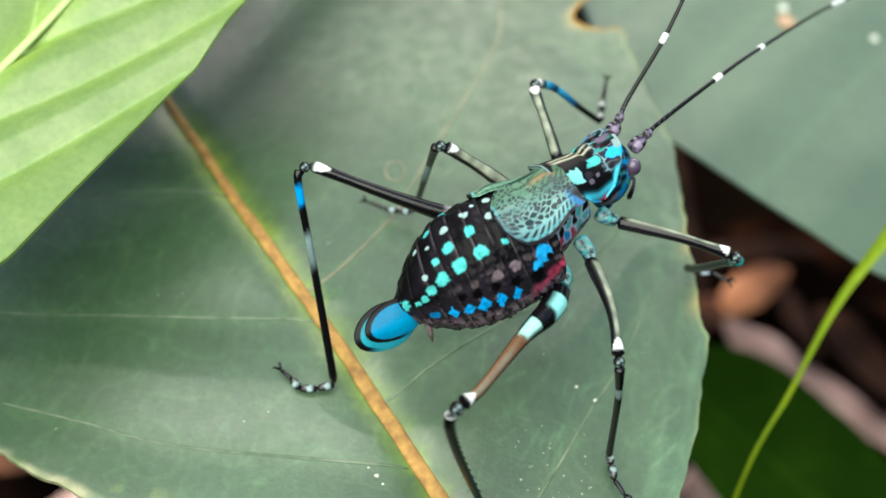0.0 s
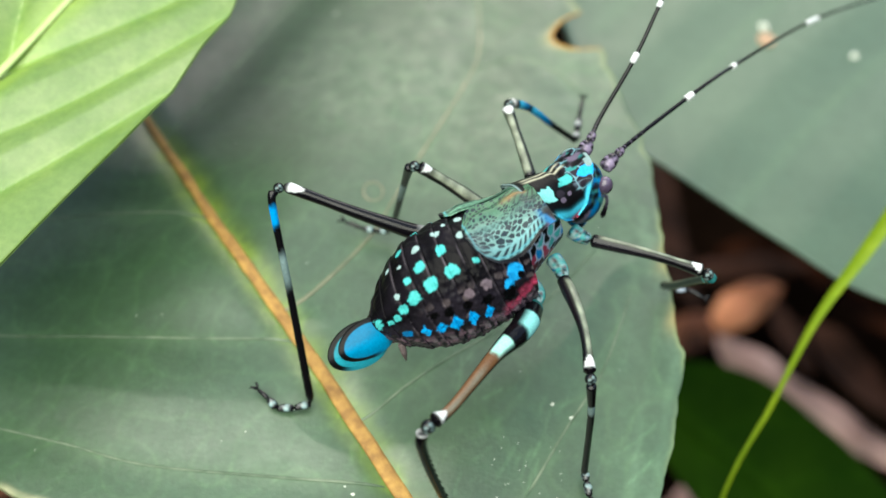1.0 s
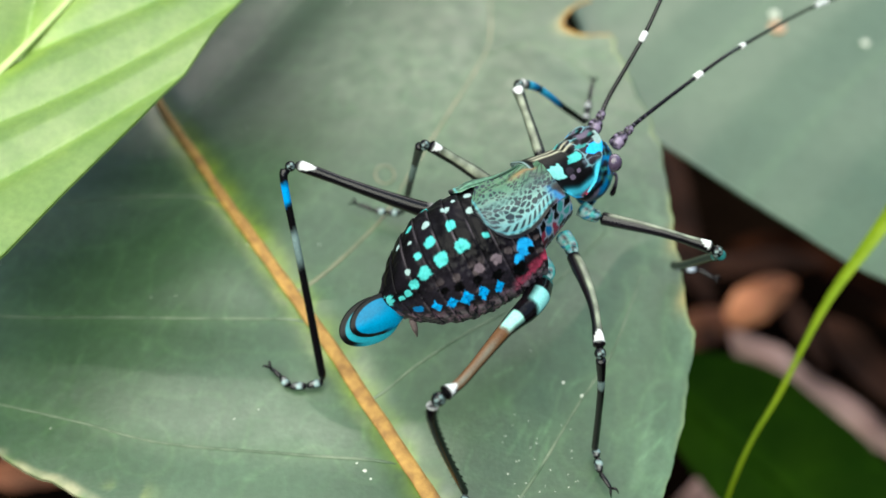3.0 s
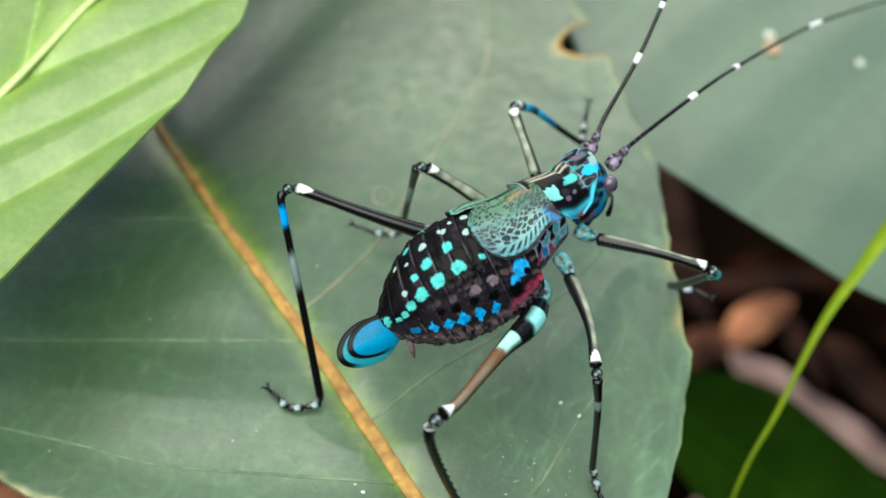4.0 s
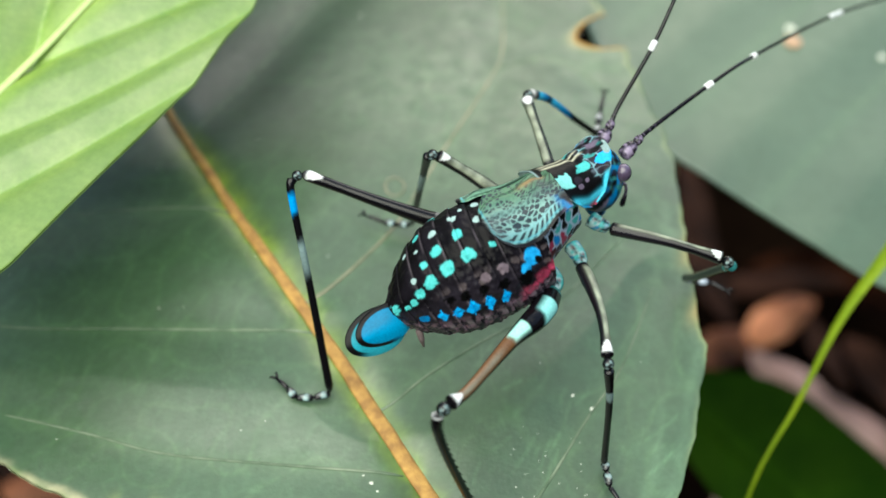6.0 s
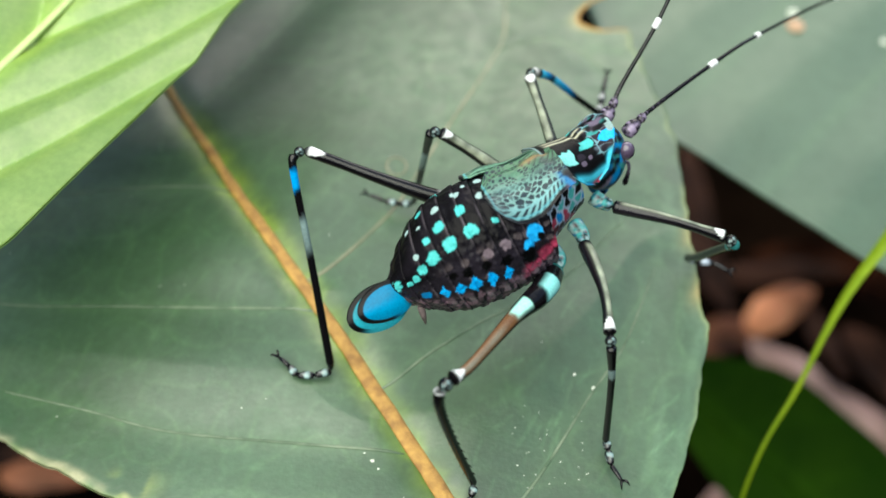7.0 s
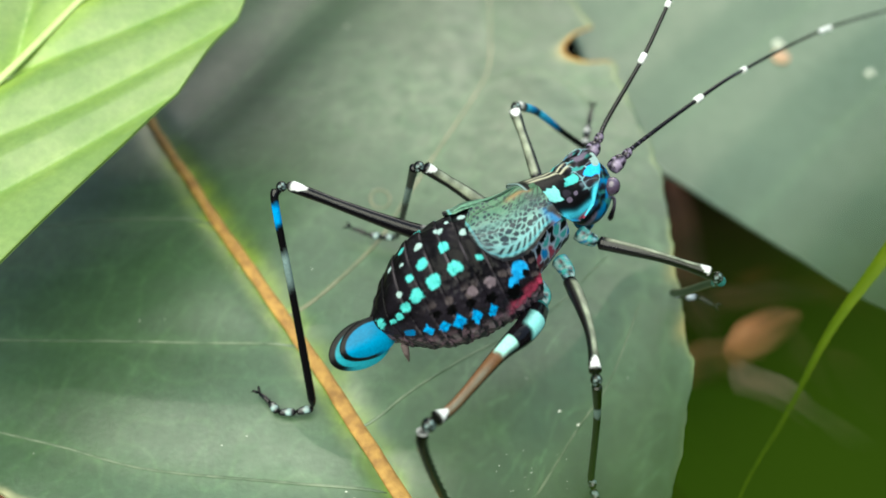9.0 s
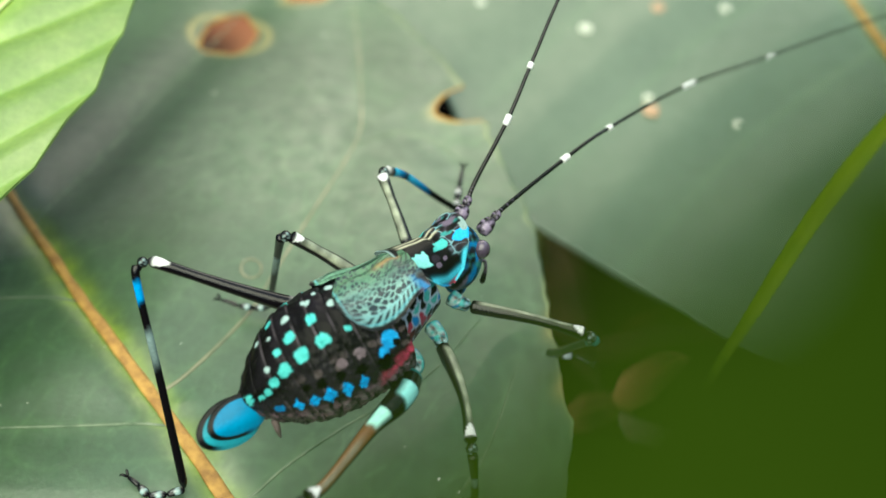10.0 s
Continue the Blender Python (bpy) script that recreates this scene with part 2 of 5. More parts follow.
def build_backdrop():
    """An added dim wall all round, unseen, holding back low sky light; open above."""
    th = np.linspace(0, 2 * np.pi, 96, endpoint=False)
    # the crest dips and rises to steer the sky's sheen on the leaves
    rise = np.radians(24 - 15 * np.exp(-((th - np.radians(56)) / np.radians(38)) ** 4) + 8 * np.exp(-((th - np.radians(135)) / np.radians(36)) ** 4))
    crest = 1300 * np.tan(rise) + 60 * rough_noise(np.cos(th) * 9, np.sin(th) * 9, 1.0, 4)
    rows = [np.stack((1300 * np.cos(th), 1300 * np.sin(th), -200 + (crest + 200) * k), -1) for k in np.linspace(0, 1, 9)]
    ob = part("backdrop", np.array(rows).reshape(-1, 3), grid_faces(9, 96, True), SKY_SCREEN)
    tagged(ob, "unseen dim green wall added all round to hold back low sky light", "backdrop", kind="structure")


def litter_leaf(length, width, curl, seed, mat=None, label="curled brown dead leaf lying on the soil", crumple=1.0):
    """A dead leaf: a crumpled, ragged blade with a rib."""
    n, m = 44, 25
    s, v = np.meshgrid(np.linspace(0, 1, n), np.linspace(-1, 1, m), indexing="ij")
    torn = 1 + 0.16 * rough_noise(s * 14, np.sign(v) * 3.0, 1.0, seed + 3) + 0.08 * rough_noise(s * 14, np.sign(v) * 3.0, 3.0, seed + 5)
    half = width * np.sin(np.pi * s ** 0.8) ** 0.7 * torn
    x = (s - 0.5) * length
    y = half * v + 0.06 * length * np.sin(3.0 * s + seed)
    z = curl * (v ** 2) * half * 0.6 + crumple * (3 * rough_noise(x, y, 0.12, seed) + 1.2 * rough_noise(x, y, 0.45, seed + 1)) + curl * 4 * (2 * s - 1) ** 2
    base = thing("dead_leaf", label, "leaf", "leaf litter")
    top = np.stack((x, y, z), -1).reshape(-1, 3)
    f = grid_faces(n, m)
    blot = np.clip(0.75 + 0.9 * rough_noise(x, y, 0.25, seed + 7), 0.15, 1.6)
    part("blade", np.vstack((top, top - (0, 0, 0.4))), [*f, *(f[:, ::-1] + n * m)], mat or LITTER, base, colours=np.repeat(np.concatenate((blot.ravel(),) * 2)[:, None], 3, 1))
    mid = m // 2
    tube("midrib", [(p, q, r + 0.2) for p, q, r in zip(x[:, mid][1:-1:4], y[:, mid][1:-1:4], z[:, mid][1:-1:4])], (0.4, 0.3, 0.15), mat or LITTER, base, n=20, around=8)
    return base


def build_litter():
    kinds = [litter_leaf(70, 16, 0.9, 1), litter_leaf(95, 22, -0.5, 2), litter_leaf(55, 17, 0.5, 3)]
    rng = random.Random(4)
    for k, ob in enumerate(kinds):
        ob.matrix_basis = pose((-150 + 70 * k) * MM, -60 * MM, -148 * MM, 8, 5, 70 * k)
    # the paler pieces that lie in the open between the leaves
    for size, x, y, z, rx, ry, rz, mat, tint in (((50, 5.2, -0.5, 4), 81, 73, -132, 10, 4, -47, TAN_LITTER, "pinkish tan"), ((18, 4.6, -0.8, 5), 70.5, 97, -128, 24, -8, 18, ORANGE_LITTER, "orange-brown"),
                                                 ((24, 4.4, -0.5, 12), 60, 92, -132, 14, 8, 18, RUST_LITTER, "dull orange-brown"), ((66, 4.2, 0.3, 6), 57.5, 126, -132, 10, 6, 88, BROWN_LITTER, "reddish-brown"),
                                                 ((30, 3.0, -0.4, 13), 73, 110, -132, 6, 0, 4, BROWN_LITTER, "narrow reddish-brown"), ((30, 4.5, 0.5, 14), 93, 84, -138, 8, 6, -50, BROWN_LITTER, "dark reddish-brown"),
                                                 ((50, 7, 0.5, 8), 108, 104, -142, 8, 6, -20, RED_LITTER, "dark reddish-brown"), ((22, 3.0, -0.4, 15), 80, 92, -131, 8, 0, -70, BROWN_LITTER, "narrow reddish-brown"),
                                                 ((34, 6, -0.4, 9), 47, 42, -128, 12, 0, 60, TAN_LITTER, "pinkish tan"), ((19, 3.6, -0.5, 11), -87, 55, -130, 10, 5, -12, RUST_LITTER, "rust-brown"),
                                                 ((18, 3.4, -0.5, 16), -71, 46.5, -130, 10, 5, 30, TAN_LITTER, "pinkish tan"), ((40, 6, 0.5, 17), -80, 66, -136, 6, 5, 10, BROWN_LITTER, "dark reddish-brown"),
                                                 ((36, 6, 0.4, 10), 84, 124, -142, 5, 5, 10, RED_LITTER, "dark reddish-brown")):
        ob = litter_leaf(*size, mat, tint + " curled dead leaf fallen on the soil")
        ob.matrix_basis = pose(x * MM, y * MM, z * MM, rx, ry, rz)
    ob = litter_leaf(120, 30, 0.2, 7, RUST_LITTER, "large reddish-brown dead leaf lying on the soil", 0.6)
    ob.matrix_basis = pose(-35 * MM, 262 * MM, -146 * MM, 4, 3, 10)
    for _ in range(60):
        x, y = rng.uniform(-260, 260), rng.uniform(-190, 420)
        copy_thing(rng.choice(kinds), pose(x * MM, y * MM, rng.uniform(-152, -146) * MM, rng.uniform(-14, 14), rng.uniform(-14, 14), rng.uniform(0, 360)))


# ---- leaves ----
def blade_mesh(P, N, thick, holes=None):
    """A two-sided sheet from a grid of points and its normals; holes: True at vertices to be left out."""
    n, m = P.shape[:2]
    top, low = P.reshape(-1, 3), (P - thick * N).reshape(-1, 3)
    f = grid_faces(n, m)
    if holes is not None:
        f = f[~holes.reshape(-1)[f].any(1)]
    k = n * m
    rim = [*range(m), *range(2 * m - 1, n * m, m), *range(n * m - 2, (n - 1) * m - 1, -1), *range((n - 2) * m, 0, -m)]
    side = [(a, b, b + k, a + k) for a, b in zip(rim, rim[1:] + rim[:1])]
    return np.vstack((top, low)), [*f, *(f[:, ::-1] + k), *side]


def build_leaf(name, label, origin, along, across, length, left, right, mat, rib_mat, vein_mat, bend=0.0, droop=0.0, pillow=0.8, pairs=8, lean=0.75, rib_r=0.8, stem=(), group="leaves", res=(130, 81), halo=1.0, ripple=0.0, show_veins=True, vein_r=0.3, crease=0.0):
    """A leaf in its own frame: base at origin, x along the midrib, y across to the left. left, right: pairs of (share of length, width)."""
    ex = np.asarray(along, float) / np.linalg.norm(along)
    ey = np.asarray(across, float) - np.dot(across, ex) * ex
    ey /= np.linalg.norm(ey)
    ez = np.cross(ex, ey)
    base = thing(name, label, "leaf", group)
    n, m = res
    s = np.linspace(0, 1, n)
    wl, wr = np.interp(s, *zip(*left)), np.interp(s, *zip(*right))
    ker = np.ones(9) / 9
    wl, wr = (np.convolve(np.pad(w, 4, mode="edge"), ker, "valid") * (np.minimum(s, 1 - s) > 0) for w in (wl, wr))
    v = np.linspace(-1, 1, m)
    S, V = np.meshgrid(s, v, indexing="ij")
    X = S * length
    Y = np.where(V > 0, V * wl[:, None], V * wr[:, None])
    veins = []
    for k in range(pairs):
        x0 = length * (0.06 + 0.84 * k / pairs)
        for sign, w in ((1, wl), (-1, wr)):
            y1 = (1.15 if crease else 0.93) * np.interp(min(x0 / length + 0.12, 1), s, w)
            if y1 > 3:
                veins.append([(x0, 0), (x0 + y1 * lean * 0.45, sign * y1 * 0.5), (x0 + y1 * lean * 1.1, sign * y1)])

    def height(x, y):
        dv = near_lines(x, y, veins)
        swell = 1 - np.exp(-dv / crease) if crease else 1 - np.exp(-(dv / (length / pairs * 0.32)) ** 2)
        z = pillow * swell - 0.4 * np.exp(-(y / 1.5) ** 2)
        return z + bend * y * y / 1000 * 10 + droop * (x / length) ** 2 + ripple * rough_noise(x, y, 0.07, 3), dv

    Z, DV = height(X, Y)
    origin = np.asarray(origin, float)
    put = lambda x, y, z: origin + np.asarray(x)[..., None] * ex + np.asarray(y)[..., None] * ey + np.asarray(z)[..., None] * ez
    P = put(X, Y, Z)
    N = np.broadcast_to(ez, P.shape)
    near_rib, near_vein = np.exp(-(Y / 2.0) ** 2) * halo, np.exp(-(DV / 0.8) ** 2) * halo
    col = np.ones(P.shape) * (1 + 0.5 * near_rib * np.array((1.0, 0.9, 0.2))[:, None, None]).transpose(1, 2, 0)
    col *= 1 + 0.25 * near_vein[..., None]
    vt, f = blade_mesh(P, N, 0.3)
    part("blade", vt, f, mat, base, colours=np.vstack((col.reshape(-1, 3),) * 2))
    xs = np.linspace(0.0, 0.97 * length, 14)
    zs = height(xs, np.zeros_like(xs))[0]
    tube("midrib", put(xs, 0 * xs, zs + 0.25 * rib_r), (rib_r, 0.7 * rib_r, 0.2 * rib_r), rib_mat, base, n=60, around=10, flat=0.6)
    for line in veins if show_veins else ():
        p = spline(line, 24)
        reach = np.where(p[:, 1] > 0, np.interp(p[:, 0] / length, s, wl), np.interp(p[:, 0] / length, s, wr))
        p = p[(np.abs(p[:, 1]) < 0.92 * reach) & (p[:, 0] < 0.96 * length)]
        if len(p) < 5:
            continue
        tube("vein", put(p[:, 0], p[:, 1], height(p[:, 0], p[:, 1])[0] + 0.02), (vein_r * rib_r, 0.7 * vein_r * rib_r, 0.35 * vein_r * rib_r), vein_mat, base, n=20, around=8, flat=0.5)
    if len(stem):
        tube("stem", [origin, *stem], (rib_r * 1.1, rib_r * 1.3, rib_r * 1.5), STEM, base, n=40, around=10)
    return base


# the broad leaf on which the insect stands
RIB_O, RIB_D, RIB_N = np.array((-1.1, -27.5)), np.array((-0.51, 0.86)), np.array((0.86, 0.51))
MAIN_VEINS = [
    [(-13.6, -5.5), (-10.5, -3.5), (-5.2, 3.4), (-2.8, 8.7), (1.2, 18.4), (4.9, 28.0), (6.6, 35.0), (6.7, 50.4), (6.2, 66.8)],
    [(6.0, 30.8), (11.5, 33.6), (15.9, 30.9), (18.5, 26.5)],
    [(-6.3, -17.3), (-4.0, -16.1), (-1.2, -13.4), (3.5, -9.7), (11.7, -3.8), (18.0, 4.0)],
    [(2.2, -33.0), (8.1, -25.7), (13.6, -16.6), (17.2, -10.8), (20.8, -1.7)],
    [(-28.2, 18.0), (-27.0, 19.6), (-22.2, 28.8), (-16.1, 44.0), (-12.0, 54.0), (-8.0, 66.0)],
    [(-20.6, 6.4), (-26.0, 7.4), (-33.6, 8.0), (-41.9, 8.2), (-52.0, 10.5)],
    [(-11.4, -8.7), (-20.3, -8.2), (-31.2, -7.1), (-42.5, -5.7), (-50.0, -3.0)],
    [(-3.0, -23.2), (-13.0, -22.3), (-24.2, -20.7), (-32.2, -18.1), (-40.6, -15.5)],
]


def rib_line(a):
    """How far the midrib strays from the straight axis of the leaf."""
    return np.interp(a, (-24, 2, 13, 24, 32, 44, 60, 112), (1.7, 1.5, 1.15, 0.75, 0.25, 0.05, 0.1, 0.3))


def main_height(x, y):
    z = 1.5 - 0.0032 * (y - 10) ** 2 / (1 + (y - 10) ** 2 / 6000) - 0.003 * (x + 10) ** 2 / (1 + (x + 10) ** 2 / 6000)
    dv = near_lines(x, y, MAIN_VEINS)
    b = (x - RIB_O[0]) * RIB_N[0] + (y - RIB_O[1]) * RIB_N[1]
    b = b - rib_line((x - RIB_O[0]) * RIB_D[0] + (y - RIB_O[1]) * RIB_D[1])
    z = z - 0.04 * 12 * (1 - np.exp(-np.abs(b) / 12)) + 0.55 * (1 - np.exp(-(dv / 4.5) ** 2)) - 0.25 - 0.5 * np.exp(-(b / 1.6) ** 2) + 0.25 * rough_noise(x, y, 0.13, 1)
    return z, dv, b


def build_main_leaf():
    base = thing("broad_leaf", "broad dull-green leaf with an orange midrib, holes and a bitten margin", "leaf", "leaves")
    a = np.concatenate((np.linspace(-24, -12, 30, endpoint=False), np.linspace(-12, 92, 330, endpoint=False), np.linspace(92, 120, 30)))
    right = np.interp(a, (-24, -20, -15, -9, -5.6, -2, 2.6, 4.8, 14.3, 17.5, 24, 36.3, 43.4, 51.7, 58.9, 75.4, 90, 104, 114, 120),
                      (0, 6, 13, 20.2, 24, 28, 32.1, 33.2, 38.3, 40.4, 44.3, 48.9, 51.7, 54.4, 56, 58, 54, 42, 22, 0))
    left = np.interp(a, (-24, -12, 0, 11.1, 15.8, 20.5, 24.7, 29.1, 45, 65, 85, 105, 120), (0, 8, 15, 21.3, 24.2, 27.0, 29.3, 31.2, 37, 40, 37, 24, 0))
    ker = np.ones(7) / 7
    right, left = (np.convolve(np.pad(w, 3, mode="edge"), ker, "valid") for w in (right, left))
    # ragged margin and the bite
    right = right + 0.30 * rough_noise(a, 0 * a, 1.2, 2) + 0.15 * np.sin(a * 0.9) + 0.16 * rough_noise(a, 0 * a, 4.0, 5)
    left = left + 0.35 * rough_noise(a, 0 * a, 0.9, 3) + 0.28 * rough_noise(a, 0 * a, 2.6, 9)
    bite = np.clip(1 - ((a - 47.6) / 3.6) ** 2, 0, 1) ** 0.5
    right = right - 5.4 * bite
    m = 300
    v = np.sign(np.linspace(-1, 1, m)) * np.abs(np.linspace(-1, 1, m)) ** 0.94
    A, V = np.meshgrid(a, v, indexing="ij")
    B = np.where(V > 0, V * right[:, None], V * left[:, None])
    X, Y = (RIB_O[k] + A * RIB_D[k] + B * RIB_N[k] for k in (0, 1))
    # holes: vertices near a hole's rim are drawn onto it
    out = np.zeros(A.shape, bool)
    rims = []
    for a0, b0, ra, rb, tilt in ((77.0, 35.6, 6.0, 3.6, 0.55), (81.5, 49.5, 1.6, 2.6, 0.3)):
        da, db = A - a0, B - b0
        p, q = da * np.cos(tilt) + db * np.sin(tilt), -da * np.sin(tilt) + db * np.cos(tilt)
        ang = np.arctan2(q / rb, p / ra)
        wob = 1 + 0.07 * np.sin(3 * ang + 1) + 0.05 * np.sin(5 * ang)
        r = np.hypot(p / ra, q / rb) / wob
        inside = r < 0.93
        edge = (r >= 0.93) & (r < 1.07)
        k = np.where(edge, 1 / r, 1)
        p, q = p * k, q * k
        A2, B2 = a0 + p * np.cos(tilt) - q * np.sin(tilt), b0 + p * np.sin(tilt) + q * np.cos(tilt)
        X, Y = (np.where(edge, RIB_O[c] + A2 * RIB_D[c] + B2 * RIB_N[c], G) for c, G in ((0, X), (1, Y)))
        out |= inside
        th = np.linspace(0, 2 * np.pi, 40)
        w = 1 + 0.07 * np.sin(3 * th + 1) + 0.05 * np.sin(5 * th)
        pp, qq = ra * w * np.cos(th), rb * w * np.sin(th)
        aa, bb = a0 + pp * np.cos(tilt) - qq * np.sin(tilt), b0 + pp * np.sin(tilt) + qq * np.cos(tilt)
        rims.append(((A - a0) ** 2 / (ra + 1.2) ** 2 + (B - b0) ** 2 / (rb + 1.6) ** 2, RIB_O[0] + aa * RIB_D[0] + bb * RIB_N[0], RIB_O[1] + aa * RIB_D[1] + bb * RIB_N[1]))
    Z, DV, BB = main_height(X, Y)
    P = np.stack((X, Y, Z), -1)
    # colour: a yellow-green halo along the midrib, pale veins, a brown and pale margin
    col = np.ones(P.shape)
    halo = np.exp(-(BB / 1.5) ** 2) * (0.75 + 0.45 * rough_noise(X, Y, 0.8, 4) + 0.35 * rough_noise(X, Y, 2.4, 22))
    col *= 1 + halo[..., None] * np.array((3.4, 2.1, -0.4))
    col *= 1 + 0.22 * np.exp(-(DV / 0.9) ** 2)[..., None] * np.array((1.2, 1.0, 0.8))
    gap = np.where(V > 0, right[:, None] - B, left[:, None] + B)
    # cloudy patches and fine network; whitish sheen is painted near the right margin
    cloud = rough_noise(X, Y, 0.10, 11) + 0.6 * rough_noise(X, Y, 0.33, 12)
    col *= 1 + 0.26 * np.clip(cloud, -1, 1)[..., None]
    net = np.abs(rough_noise(X, Y, 0.55, 13))
    col *= 1 + (0.22 * np.exp(-(net / 0.05) ** 2))[..., None] * np.array((1.1, 1.0, 0.8))
    fine = np.abs(rough_noise(X, Y, 1.5, 14))
    col *= 1 + (0.2 * np.exp(-(fine / 0.06) ** 2) + 0.12 * rough_noise(X, Y, 3.0, 16))[..., None]
    margin_sheen = np.exp(-((gap - 2.5) / 2.6) ** 2) * (V > 0) * ramp(A, -16, -6) * (1 - ramp(A, 18, 30)) * np.clip(0.3 + 1.2 * rough_noise(A * 0.35, gap, 1.6, 21), 0, 1)
    col *= 1 + 0.75 * margin_sheen[..., None] * np.array((1.0, 0.8, 1.05))
    rim = np.exp(-(gap / 0.42) ** 2) * np.clip(0.55 + 0.9 * rough_noise(X, Y, 0.9, 5), 0, 1)
    col += rim[..., None] * np.array((3.2, 1.7, 1.3))
    brown = np.exp(-(gap / 1.15) ** 2) * (np.exp(-((A - 47.6) / 4.2) ** 2) + np.exp(-((A - 6.5) / 1.2) ** 2) + 0.7 * np.exp(-((A - 12.8) / 1.6) ** 2)) * (V > 0)
    for r2, _, _ in rims:
        brown = brown + np.exp(-((np.sqrt(r2) - 0.88) / 0.09) ** 2)
    brown = np.clip(brown, 0, 1)[..., None]
    col = col * (1 - brown) + brown * np.array((6.2, 2.7, 2.0))
    fringe = (np.exp(-(gap / (0.75 + 0.4 * rough_noise(X, Y, 0.8, 19))) ** 4) * np.clip(0.55 + 1.2 * rough_noise(X, Y, 1.6, 17), 0, 1) * (V < 0))[..., None]
    col = col * (1 - fringe) + fringe * (np.array((9.2, 4.2, 5.4)) + 3.0 * rough_noise(X, Y, 0.7, 18)[..., None] * np.array((1.2, 0.4, 0.8)))
    rng = random.Random(12)
    lines = []
    for _ in range(22):
        x0, y0, turn, far = rng.uniform(3, 20), rng.uniform(-30, -8), rng.uniform(0.6, 1.5), rng.uniform(1.0, 4.0)
        lines.append([(x0, y0), (x0 + 0.5 * far * math.cos(turn) + rng.uniform(-0.2, 0.2), y0 + 0.5 * far * math.sin(turn)), (x0 + far * math.cos(turn), y0 + far * math.sin(turn))])
    near = (X > 0) & (X < 24) & (Y > -32) & (Y < -2)
    faint = np.zeros(X.shape)
    faint[near] = 0.45 * np.exp(-(near_lines(X[near], Y[near], lines) / 0.16) ** 2)
    col *= 1 + faint[..., None]
    blot = np.exp(-(((X + 27.2) / 2.2) ** 2 + ((Y + 26.0) / 1.3) ** 2)) * ramp(rough_noise(X, Y, 1.4, 6), -0.25, 0.1)
    col += blot[..., None] * np.array((5.0, 2.5, 1.0))
    N = np.broadcast_to(np.array((0.0, 0.0, 1.0)), P.shape)
    vt, f = blade_mesh(P, N, 0.3, out)
    part("blade", vt, f, LEAF, base, colours=np.vstack((col.reshape(-1, 3),) * 2))
    for _, x, y in rims:
        z = main_height(x, y)[0] - 0.12
        tube("hole_rim", np.stack((x, y, z), -1), (0.22, 0.22), RIB, base, "brown dead rim of a hole", n=60, around=8, ends=False)
    ab = np.linspace(43.6, 51.6, 60)
    bb = np.interp(ab, a, right) - 0.05
    x, y = RIB_O[0] + ab * RIB_D[0] + bb * RIB_N[0], RIB_O[1] + ab * RIB_D[1] + bb * RIB_N[1]
    tube("bite_rim", np.stack((x, y, main_height(x, y)[0] - 0.08), -1), (0.12, 0.24, 0.26, 0.24, 0.12), RIB, base, "brown dead rim of a bite", n=80, around=8)
    t = np.linspace(-23.5, 112, 90)
    off = rib_line(t) + 0.07 * rough_noise(t, 0 * t, 0.7, 6)
    x, y = RIB_O[0] + t * RIB_D[0] + off * RIB_N[0], RIB_O[1] + t * RIB_D[1] + off * RIB_N[1]
    tube("midrib", np.stack((x, y, main_height(x, y)[0] + 0.12), -1), np.interp(np.linspace(0, 1, 90), (0, 0.25, 0.5, 0.75, 1), (0.86, 0.70, 0.54, 0.40, 0.15)) * (1 + 0.14 * rough_noise(t, 0 * t, 2.2, 9)), RIB, base, "orange-brown midrib", n=300, around=12, flat=0.34)
    for line in MAIN_VEINS:
        p = spline(line, 30)
        tube("vein", np.stack((p[:, 0], p[:, 1], main_height(p[:, 0], p[:, 1])[0] + 0.02), -1), (0.2, 0.17, 0.14, 0.1) if line is MAIN_VEINS[0] else (0.15, 0.13, 0.11, 0.08), TAN_VEIN if line is MAIN_VEINS[0] else VEIN, base, n=60, around=8, flat=0.45)
    # a dried loop-shaped trace and small pale specks on the blade
    th = np.linspace(0, 2 * np.pi, 26)
    x, y = -4.9 + 1.0 * np.cos(th), 9.6 + 1.25 * np.sin(th)
    tube("dried_trace", np.stack((x, y, main_height(x, y)[0] + 0.03), -1), (0.13, 0.13), TAN_VEIN, base, "pale dried ring", n=50, around=6, flat=0.4, ends=False)
    rng = random.Random(8)
    marks = [(13.9, -15.8, 0.28), (-5.8, -24.0, 0.22), (-6.5, -23.3, 0.12), (-5.2, -24.8, 0.14), (-10.5, 41.1, 0.35), (2.4, 56.3, 0.3), (12.2, -14.6, 0.2)]
    marks += [(rng.uniform(6, 13), rng.uniform(-26, -18), rng.uniform(0.04, 0.09)) for _ in range(30)] + [(rng.uniform(-45, 20), rng.uniform(-28, 50), rng.uniform(0.05, 0.1)) for _ in range(40)]
    vs, fs = [], []
    for x, y, r in marks:
        k = 9
        th = np.linspace(0, 2 * np.pi, k, endpoint=False)
        rr = r * np.array([rng.uniform(0.6, 1.2) for _ in range(k)])
        z = float(main_height(np.array([x]), np.array([y]))[0][0])
        o = len(vs)
        vs += [(x + q * math.cos(t), y + q * math.sin(t), z - 0.02) for q, t in zip(rr, th)] + [(x, y, z + 0.08)]
        fs += [(o + j, o + (j + 1) % k, o + k) for j in range(k)]
    tagged(part("speck", vs, fs, SPECK, base, "scattered pale specks"), kind="stuff")
    zb = float(main_height(np.array([11.1]), np.array([-48.1]))[0][0])
    tube("stem", [(11.1, -48.0, zb), (16, -58, zb - 6), (24, -70, -60), (28, -76, -156)], (1.1, 1.3, 1.6), STEM, base, n=40, around=10)


